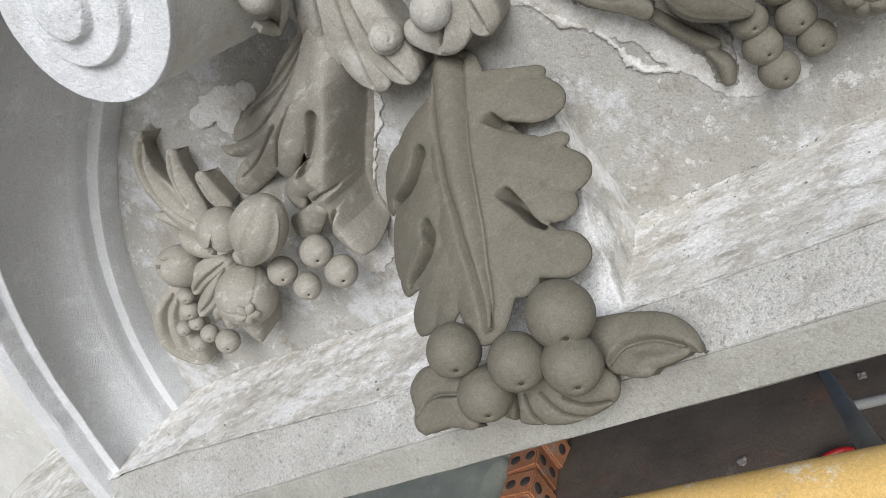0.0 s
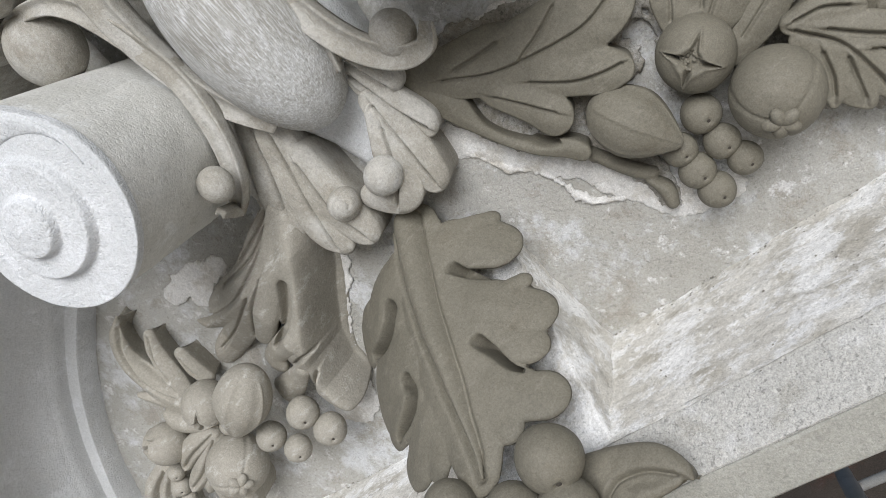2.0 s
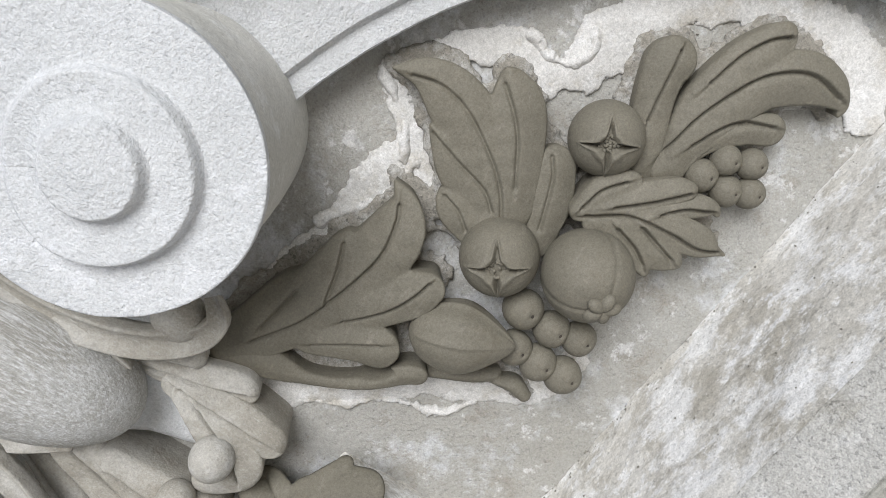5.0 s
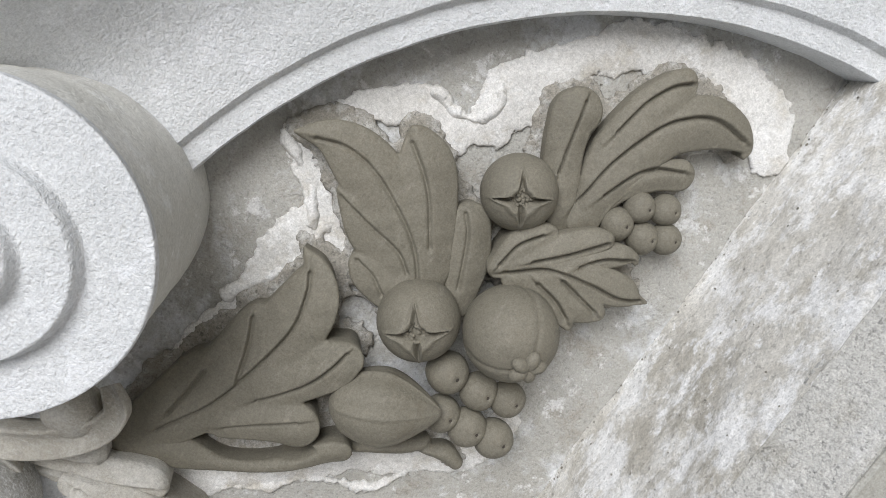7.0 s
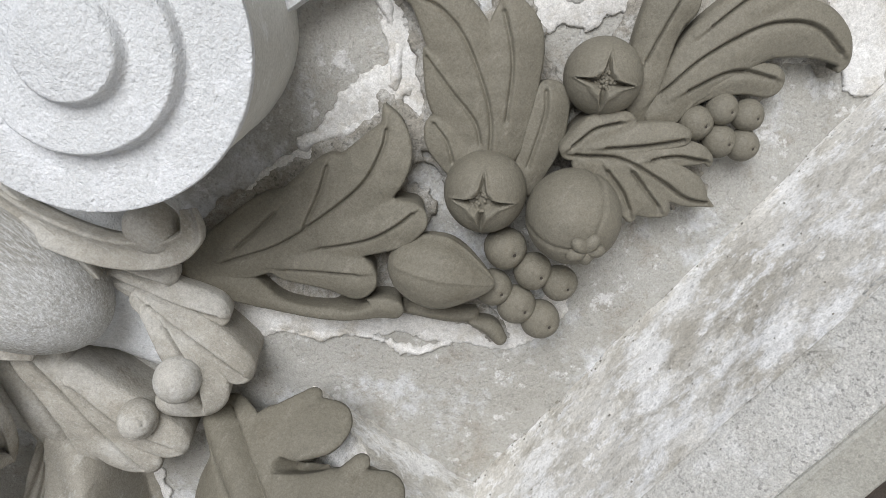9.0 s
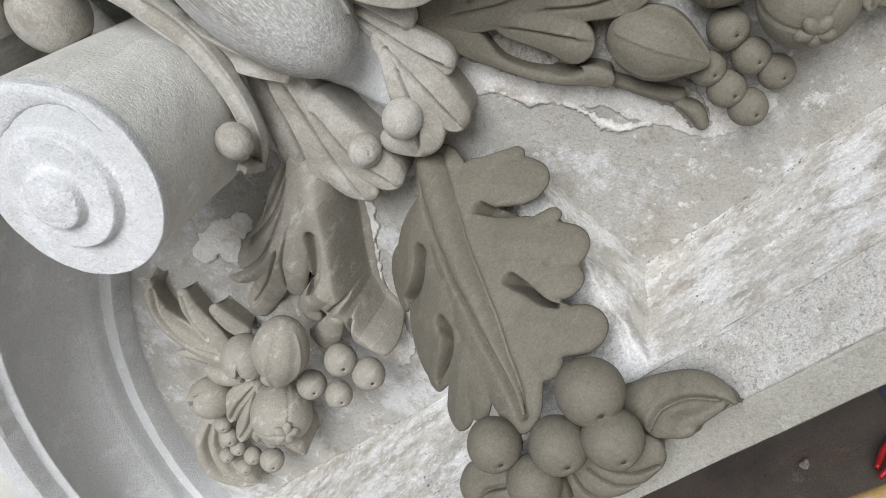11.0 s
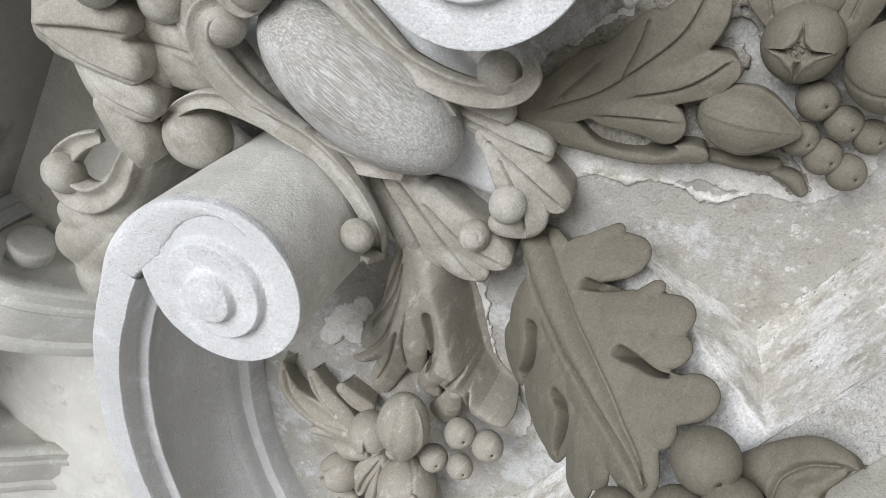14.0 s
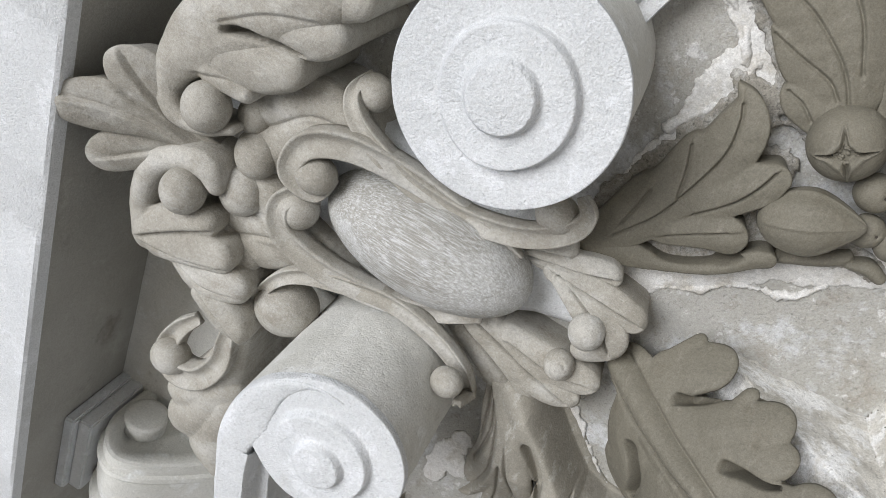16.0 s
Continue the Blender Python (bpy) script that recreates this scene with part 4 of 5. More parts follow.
DL = [[(-0.4613, 1.403, 0.0127), (-0.5146, 1.404, 0.0197), (-0.5488, 1.393, 0.0146), (-0.5622, 1.387, 0.0091)],
    [(-0.4649, 1.396, 0.0138), (-0.5335, 1.368, 0.0191), (-0.5787, 1.353, 0.014), (-0.5948, 1.347, 0.0059)],
    [(-0.4833, 1.379, 0.0151), (-0.5366, 1.337, 0.0182), (-0.5564, 1.307, 0.0116)],
    [(-0.5066, 1.336, 0.0223), (-0.5131, 1.287, 0.0171), (-0.5196, 1.259, 0.0035)],
    [(-0.5039, 1.353, 0.0199), (-0.5562, 1.339, 0.0138), (-0.5746, 1.328, 0.007)]]
DL_VEIN = [[(-0.463, 1.402, 0.0032), (-0.5212, 1.396, 0.0033), (-0.5561, 1.387, 0.0034)],
    [(-0.4682, 1.393, 0.0032), (-0.5377, 1.361, 0.0034), (-0.5825, 1.35, 0.0035)],
    [(-0.4845, 1.373, 0.0033), (-0.5438, 1.321, 0.0034)],
    [(-0.5071, 1.333, 0.0034), (-0.5149, 1.285, 0.0034), (-0.5183, 1.264, 0.0035)]]
EL = [[(-0.5121, 1.471, 0.0075), (-0.5075, 1.451, 0.0172), (-0.4773, 1.423, 0.0138), (-0.4473, 1.407, 0.0052)]]


PATCHES = [
    [[(0.127, 1.515, 0.020), (0.165, 1.462, 0.022), (0.215, 1.405, 0.022), (0.250, 1.360, 0.024), (0.280, 1.312, 0.026), (0.300, 1.275, 0.024), (0.350, 1.255, 0.018)]],
    [[(0.225, 1.580, 0.020), (0.290, 1.562, 0.021), (0.350, 1.552, 0.022), (0.415, 1.548, 0.026)], [(0.498, 1.607, 0.009), (0.468, 1.567, 0.013), (0.442, 1.534, 0.012), (0.418, 1.495, 0.011)]],
    [[(0.523, 1.585, 0.011), (0.556, 1.556, 0.019), (0.579, 1.520, 0.021), (0.578, 1.477, 0.023)], [(0.602, 1.451, 0.022), (0.654, 1.440, 0.030), (0.693, 1.413, 0.018)], [(0.707, 1.410, 0.015), (0.741, 1.379, 0.023), (0.765, 1.326, 0.022), (0.778, 1.269, 0.024), (0.768, 1.218, 0.023), (0.735, 1.185, 0.022)]],
    [[(-0.285, 1.586, 0.018), (-0.334, 1.599, 0.020), (-0.386, 1.601, 0.015)], [(-0.300, 1.590, 0.014), (-0.345, 1.572, 0.018)]],
    [[(-0.119, 1.483, 0.025), (-0.190, 1.426, 0.030), (-0.2425, 1.364, 0.036), (-0.275, 1.294, 0.042)]],
]


RIDGES = [[(0.322, 1.575, 0.0054), (0.355, 1.556, 0.0072), (0.386, 1.538, 0.0065), (0.411, 1.533, 0.007), (0.434, 1.532, 0.0052)],
    [(0.43, 1.543, 0.0046), (0.46, 1.561, 0.0062), (0.478, 1.587, 0.0049), (0.493, 1.61, 0.0043)],
    [(0.134, 1.479, 0.0034), (0.158, 1.436, 0.0048), (0.193, 1.398, 0.0041), (0.206, 1.359, 0.0062), (0.216, 1.334, 0.007), (0.247, 1.316, 0.0041)],
    [(0.602, 1.511, 0.0048), (0.596, 1.484, 0.0059), (0.604, 1.462, 0.0054), (0.627, 1.453, 0.0048), (0.644, 1.465, 0.0042)]]


def plaster_patches():
    """Thin torn coats of white plaster left round the clay work."""
    for k, line in enumerate(PATCHES):
        v, f = sheet(lobes=line, thick=0.004, dome=0.003, edge=0.002, ragged=0.008, back=0.02, seed=20 + k, step=0.0018)
        tagged(mesh_ob("plaster_patch", on_wall(v), f, CRUST), "torn white plaster crust on the wall beside the clay leaves", "plaster patch")
    # the beds also paint contact shade; the extra lobe darkens the leaf's slot
    for k, (some, lab) in enumerate(((LEAF_A + LEAF_B + TAIL + [[(0.169, 1.527, 0.0103), (0.18, 1.501, 0.0124), (0.196, 1.474, 0.0122), (0.218, 1.449, 0.0098)]], "grapes"), (LEAF_C + LEAF_D, "curled leaf"))):
        v, f = sheet(lobes=[[(x, z, r + 0.008) for x, z, r in l] for l in some], thick=0.0085, dome=0.002, edge=0.005, ragged=0.009, melt=0.02, back=0.02, seed=40 + k, step=0.0022)
        tagged(mesh_ob("mortar_bed", on_wall(v), f, DAMP_SHADE), "thin damp grey mortar bed with painted contact shade under the " + lab, "mortar")
    for k, line in enumerate(RIDGES):
        v, f = sheet(lobes=[line], thick=0.005, dome=0.007, edge=0.004, ragged=0.007, back=0.02, seed=30 + k, step=0.0014, soft_dome=0.005)
        tagged(mesh_ob("plaster_ridge", on_wall(v), f, CRUST), "lumpy white ridge of squeezed plaster on the wall", "plaster ridge")


def left_cluster():
    m = CLAY_DRY

    def hang(x, z):
        """The leaf stands out along its stem, rolls back to the wall beside it and thins out at its feathered side."""
        zs = (1.320, 1.360, 1.400, 1.440, 1.480, 1.520, 1.560, 1.600)
        mid, far = np.interp(z, zs, (-0.237, -0.236, -0.221, -0.188, -0.149, -0.116, -0.090, -0.083)), np.interp(z, zs, (-0.207, -0.206, -0.191, -0.158, -0.119, -0.086, -0.060, -0.053))
        return 0.08 * np.clip((x + 0.36) / 0.15, 0, 1) - 0.025 - 0.075 * np.clip((x - mid) / (far - mid), 0, 1.05) ** 2 - 0.03 * np.clip((z - 1.53) / 0.05, 0, 1)

    def flat(d):
        return lambda x, z: d + 0 * x
    wall_leaf("acanthus_leaf", "drooping grey clay acanthus leaf with feathered lobes and a slot", m, 1, hang, lobes=BL + BL_LOW, split=(9, 10), lower=-0.006, cuts=BL_CUT, veins=[(l, 0.009) for l in BL_VEIN[:5]] + [(l, 0.012) for l in BL_VEIN[5:]], thick=0.032, dome=0.010, edge=0.006, melt=0.0025, puff=0.10, back=0.05, under=0.016, pit=-0.014, seed=6, fold=0.005, step=0.0014)
    wall_leaf("fan_leaf", "small grey clay leaf with three curled lobes", m, 1, flat(0.028), lobes=AL, veins=[(l, 0.008) for l in AL_VEIN], thick=0.016, dome=0.008, edge=0.005, puff=0.26, fold=0.0015, back=0.045, under=0.018, seed=7, step=0.0013, melt=0.002)
    wall_leaf("curled_leaf", "curled striped clay leaf at the garland's end", m, 1, flat(0.010), lobes=CL, veins=[(l, 0.008) for l in CL_VEIN], thick=0.030, dome=0.012, edge=0.006, puff=0.28, back=0.05, seed=8, split=(1, 2), lower=-0.002, step=0.0013)
    wall_leaf("ribbed_leaf", "ribbed grey clay leaf between the fruit", m, 1, flat(0.045), lobes=DL, veins=[(l, 0.007) for l in DL_VEIN], thick=0.030, dome=0.010, edge=0.006, puff=0.28, back=0.08, seed=9, split=(1, 2, 4), lower=0.003, step=0.0013)
    wall_leaf("leaf_tail", "small grey clay leaf under the pomegranate", m, 1, flat(0.040), lobes=EL, thick=0.030, dome=0.012, edge=0.008, back=0.06, seed=10)
    bud((-0.338, -0.100, 1.4215), (0.060, 0.042, 0.040), (-0.84, -0.10, -0.52), (0.3, -0.9, 0.1), m)
    pomegranate((-0.4264, -0.072, 1.4469), 0.037, (-0.22, -0.85, -0.42), m, 40)
    pomegranate((-0.5566, -0.068, 1.4341), 0.036, (-0.15, -0.70, 0.62), m, 10)
    quince((-0.4651, -0.080, 1.3417), 0.050, (0.40, -0.85, -0.36), m, 30)
    for x, z, r in ((-0.4174, 1.3988, 0.0173), (-0.3761, 1.3467, 0.0232), (-0.297, 1.3483, 0.0247), (-0.3544, 1.307, 0.0214), (-0.2816, 1.3041, 0.0248)):
        berry("grape", "round grey clay grape with a poked hole", (x, -0.075, z), r, (0.35, -0.85, -0.4), m, "grapes in the garland")
    for x, z, r in ((-0.6013, 1.3861, 0.0152), (-0.6176, 1.3618, 0.0173), (-0.6624, 1.3379, 0.0138), (-0.6266, 1.3362, 0.0140), (-0.619, 1.3086, 0.0160), (-0.6583, 1.3007, 0.0149), (-0.5962, 1.2814, 0.0213)):
        berry("grape", "round grey clay grape with a poked hole", (x, -0.062, z), r, (0.35, -0.85, -0.4), m, "grapes at the garland's end")



def crumbs():
    """Grit and plaster crumbs lying along the foot of the wall and on the ledge."""
    rng = random.Random(11)
    bits = []
    for k in range(420):
        x = rng.uniform(-0.85, 0.85)
        y = -abs(rng.gauss(0.0, 0.006)) if k < 260 else -rng.uniform(0.01, 0.23)
        r = rng.uniform(0.0004, 0.0012) if k % 25 else rng.uniform(0.001, 0.002)
        v, f = ball(r, 4)
        v = v * (rng.uniform(0.7, 1.6), rng.uniform(0.7, 1.6), rng.uniform(0.6, 1.1))
        bits.append((v + (x, y, float(ledge_z(x, y)) + 0.001), f))
    v, f = join(*bits)
    tagged(mesh_ob("plaster_crumbs", v, f, GRIME, smooth=False), "dark grit and plaster crumbs along the foot of the wall", "grit", kind="stuff")


def drop_leaves():
    """Leaves round the berries below the oak leaf."""
    for name, label, origin, nrm, lobes, veins, cracks in (
            ("berry_leaf", "curved grey clay leaf beside the large berries", (0.17, -0.275, 1.165), (0.1, -0.65, 0.75),
             [[(-0.0635, 0.016, 0.0184), (-0.03, 0.0085, 0.0195), (0.0038, -0.0025, 0.0182), (0.0256, -0.0178, 0.0105), (0.0334, -0.0318, 0.0021)], [(-0.0571, 0.0019, 0.015), (-0.0319, -0.0215, 0.0125), (-0.0068, -0.0270, 0.0090), (0.016, -0.028, 0.005)], [(-0.0493, -0.0183, 0.0117), (-0.0283, -0.032, 0.0075), (-0.0206, -0.037, 0.0038)]],
             [[(-0.0552, -0.0165, 0.0024), (-0.0335, -0.0055, 0.0024), (-0.0038, -0.009, 0.0024), (0.0215, -0.0226, 0.0024)]], ()),
            ("berry_leaf", "small lobed grey clay leaf under the berries", (-0.06, -0.30, 1.19), (0.1, -0.65, 0.75),
             [[(-0.0003, -0.0003, 0.0211), (-0.0318, 0.0114, 0.0256), (-0.0405, 0.0104, 0.0236)], [(-0.0111, -0.0165, 0.021), (-0.0406, -0.0187, 0.0202), (-0.0477, -0.0265, 0.0108), (-0.0491, -0.0356, 0.0036)], [(-0.0038, -0.0215, 0.0173), (0.0132, -0.0379, 0.0094), (0.0201, -0.0426, 0.0053)]],
             [[(0.0064, -0.0085, 0.0024), (-0.0256, -0.0033, 0.0024), (-0.0488, -0.0166, 0.0024)]], ()),
            ("berry_fan", "fan of grey clay with fine cracks under the berries", (0.06, -0.30, 1.13), (0, -0.95, 0.3),
             [[(-0.0737, 0.0179, 0.0202), (-0.0557, 0.0095, 0.0231), (-0.0135, 0.0076, 0.0316), (0.0263, 0.0058, 0.0242), (0.0377, 0.0025, 0.0132)]], [],
             [[(-0.0604, 0.0244, 0.0010), (-0.0651, 0.0087, 0.0013), (-0.0758, -0.0069, 0.0013)], [(-0.0494, 0.0212, 0.0010), (-0.0492, 0.0009, 0.0013), (-0.0456, -0.0169, 0.0013)], [(-0.029, 0.0186, 0.0010), (-0.0173, -0.0065, 0.0013), (0.0056, -0.0219, 0.0012)], [(-0.0066, 0.0076, 0.0010), (0.0108, -0.0051, 0.0012), (0.0362, -0.011, 0.0012)]])):
        v, f = sheet(lobes=lobes, cuts=cracks, veins=[(l, 0.006) for l in veins], thick=0.0, dome=0.008, edge=0.006, melt=0.009, back=0.03, step=0.0011, soft_dome=0.012, pit=0.014, fold=0.004)
        tagged(mesh_ob(name, lay(v, origin, (1, 0, 0), nrm), f, CLAY), label, "leaf")


CREST = [[(0.106, 2.039, 0.0066), (0.087, 2.081, 0.0109), (0.089, 2.121, 0.016), (0.12, 2.14, 0.0198), (0.165, 2.128, 0.0316), (0.212, 2.095, 0.0482), (0.266, 2.043, 0.0482), (0.318, 1.978, 0.0372)],
    [(0.198, 2.072, 0.0379), (0.207, 2.026, 0.0373), (0.216, 1.996, 0.0294)],
    [(0.171, 2.081, 0.0249), (0.163, 2.034, 0.014)],
    [(0.258, 2.026, 0.0327), (0.269, 1.976, 0.0306), (0.277, 1.955, 0.0241)],
    [(0.309, 1.982, 0.0302), (0.328, 1.938, 0.0235)]]
CREST_CUT = [[(0.23, 2.07, 0.0035), (0.237, 2.051, 0.0051), (0.242, 2.013, 0.0027), (0.243, 1.975, 0.0007)]]
CREST_VEIN = [[(0.148, 2.117, 0.0023), (0.201, 2.081, 0.0022), (0.222, 2.031, 0.0021), (0.225, 1.989, 0.0021)],
    [(0.24, 2.075, 0.0021), (0.273, 2.023, 0.002), (0.29, 1.968, 0.0019)],
    [(0.158, 2.099, 0.0023), (0.172, 2.057, 0.0022), (0.166, 2.033, 0.0015)]]
SCROLL = [[(-0.1195, 2.125, 0.0207), (-0.0592, 2.145, 0.017), (-0.0047, 2.136, 0.0188), (0.0284, 2.1, 0.0182), (0.0371, 2.061, 0.0204), (0.0172, 2.04, 0.0116)],
    [(-0.0978, 2.123, 0.0258), (-0.062, 2.078, 0.0267), (-0.0427, 2.043, 0.0218)],
    [(-0.1137, 2.104, 0.028), (-0.0913, 2.047, 0.0309), (-0.0834, 2.011, 0.0269)],
    [(-0.1329, 2.084, 0.0057), (-0.144, 2.028, 0.0265), (-0.1246, 1.986, 0.0297), (-0.1241, 1.977, 0.0241)],
    [(-0.163, 2.021, 0.0173), (-0.1761, 1.982, 0.027), (-0.1843, 1.959, 0.0242), (-0.2008, 1.944, 0.0098)]]
SCROLL_VEIN = [[(-0.1083, 2.123, 0.003), (-0.0737, 2.075, 0.0029), (-0.0456, 2.03, 0.0028)],
    [(-0.1196, 2.113, 0.003), (-0.11, 2.051, 0.003), (-0.0921, 1.994, 0.0029)],
    [(-0.1323, 2.08, 0.003), (-0.1399, 2.019, 0.003), (-0.1297, 1.968, 0.003)],
    [(-0.155, 2.025, 0.0031), (-0.1768, 1.979, 0.0031), (-0.1963, 1.948, 0.0031)]]
PLUME = [[(0.048, 2.089, 0.0138), (0.061, 2.147, 0.025), (0.065, 2.196, 0.0371), (0.059, 2.221, 0.0318)],
    [(0.057, 2.097, 0.0121), (0.09, 2.142, 0.0288), (0.117, 2.167, 0.0347), (0.126, 2.178, 0.0287)],
    [(0.034, 2.064, 0.0094), (0.023, 2.123, 0.02), (0.003, 2.174, 0.0304), (-0.009, 2.188, 0.0259)],
    [(0.035, 2.048, 0.0111), (0.048, 2.096, 0.0199)]]
PLUME_VEIN = [[(0.039, 2.075, 0.003), (0.059, 2.135, 0.0028), (0.069, 2.19, 0.0027), (0.067, 2.23, 0.002)],
    [(0.043, 2.076, 0.003), (0.072, 2.125, 0.0028), (0.111, 2.16, 0.0027), (0.137, 2.184, 0.0019)],
    [(0.036, 2.074, 0.003), (0.024, 2.124, 0.0029), (-0.005, 2.176, 0.0029)],
    [(0.047, 2.092, 0.0022), (0.077, 2.144, 0.0021), (0.092, 2.178, 0.002)]]
LEAFU = [[(0.152, 1.869, 0.0078), (0.173, 1.925, 0.0279), (0.17, 1.973, 0.0345), (0.129, 2.023, 0.0271)],
    [(0.159, 1.928, 0.0283), (0.107, 1.978, 0.0365), (0.082, 2.007, 0.0366)]]
LEAFL = [[(-0.023, 1.847, 0.0108), (-0.023, 1.938, 0.0403), (-0.033, 1.999, 0.0336), (-0.041, 2.024, 0.0283)],
    [(-0.024, 1.901, 0.0273), (-0.055, 1.956, 0.0358), (-0.067, 1.98, 0.0325)],
    [(0.005, 1.955, 0.0306), (0.021, 2.005, 0.0394), (0.02, 2.016, 0.0395)]]
LEAFV = [[(0.17, 1.894, 0.0022), (0.162, 1.956, 0.0022), (0.122, 2.002, 0.0023), (0.103, 2.031, 0.0024)],
    [(-0.009, 1.864, 0.0025), (-0.017, 1.951, 0.0026), (-0.01, 2.008, 0.0026)],
    [(-0.013, 1.907, 0.0026), (-0.03, 1.956, 0.0026), (-0.059, 2.009, 0.0027)]]
SHELLL = [[(-0.0328, 1.733, 0.007), (-0.0526, 1.686, 0.0229), (-0.084, 1.645, 0.0233), (-0.0921, 1.618, 0.0162)],
    [(-0.0337, 1.69, 0.0173), (-0.0675, 1.618, 0.03), (-0.0838, 1.573, 0.0267), (-0.0862, 1.559, 0.0222)],
    [(-0.0239, 1.649, 0.0299), (-0.0439, 1.575, 0.0344), (-0.0545, 1.525, 0.0276), (-0.0524, 1.497, 0.0163)],
    [(-0.0143, 1.609, 0.0253), (-0.0194, 1.552, 0.0303), (-0.0146, 1.503, 0.0249), (-0.012, 1.49, 0.019)]]
SHELLL_V = [[(-0.0386, 1.711, 0.0028), (-0.071, 1.658, 0.0028), (-0.0926, 1.619, 0.0029)],
    [(-0.0256, 1.694, 0.0028), (-0.0566, 1.619, 0.0028), (-0.0876, 1.562, 0.0029)],
    [(-0.016, 1.653, 0.0027), (-0.0413, 1.571, 0.0027), (-0.0599, 1.497, 0.0028)],
    [(-0.0143, 1.609, 0.0027), (-0.0223, 1.541, 0.0027), (-0.0149, 1.487, 0.0027)]]
SHELLR = [[(0.114, 1.677, 0.0076), (0.1268, 1.625, 0.0209), (0.1452, 1.605, 0.0154)],
    [(0.1111, 1.65, 0.0114), (0.1235, 1.59, 0.0223), (0.1368, 1.552, 0.0219), (0.1398, 1.541, 0.0167)],
    [(0.1095, 1.603, 0.0151), (0.1075, 1.54, 0.0262), (0.1072, 1.497, 0.0231), (0.1046, 1.488, 0.0194)],
    [(0.1056, 1.588, 0.0151), (0.0789, 1.531, 0.0246), (0.064, 1.503, 0.0295), (0.0469, 1.507, 0.0252), (0.03, 1.518, 0.0176)]]
SHELLR_V = [[(0.1178, 1.662, 0.0024), (0.1387, 1.603, 0.0024)],
    [(0.1113, 1.642, 0.0024), (0.1278, 1.577, 0.0024), (0.1412, 1.538, 0.0023)],
    [(0.1103, 1.595, 0.0024), (0.1095, 1.541, 0.0024), (0.1059, 1.483, 0.0024)],
    [(0.1005, 1.569, 0.0024), (0.0772, 1.52, 0.0025), (0.0487, 1.489, 0.0025)]]
SIDE = [[(-0.245, 1.965, 0.0219), (-0.339, 1.977, 0.0375), (-0.413, 2.009, 0.0395), (-0.423, 2.039, 0.02)],
    [(-0.364, 1.965, 0.0428), (-0.448, 1.989, 0.0504), (-0.47, 2.007, 0.041)],
    [(-0.391, 1.947, 0.0435), (-0.485, 1.951, 0.0513), (-0.535, 1.926, 0.029)]]


RIBBON = [(-1, -1.1), (-1.02, -0.6), (-1.0, 0.25), (-0.93, 0.42), (-0.82, 0.46), (-0.70, 0.38), (-0.45, 0.12), (-0.15, -0.02), (0.15, -0.02), (0.45, 0.12), (0.70, 0.38), (0.82, 0.46), (0.93, 0.42), (1.0, 0.25), (1.02, -0.6), (1, -1.1)]


def ribbon(name, label, pts, sizes, mat, balls=()):
    """A C-scroll strip with hollowed face and a ball rolled into its end."""
    line = [(x, y, z, w) for (x, y, z), w in zip(pts, sizes)]
    v, f = sweep(line, RIBBON[::-1], (0, -1, 0), 16)
    root = thing(name, label, "scroll", tuple(pts[len(pts) // 2]))
    mesh_ob("strip", v, f, mat, root)
    for (x, y, z), r in balls:
        v, f = ball(r, 28, lambda a, b, u: 1 + 0.02 * np.sin(2 * b) * np.sin(a))
        mesh_ob("scroll_ball", v * (1, 1, 1.1) + (x, y, z), f, mat, root, "rounded scroll end")
    return root


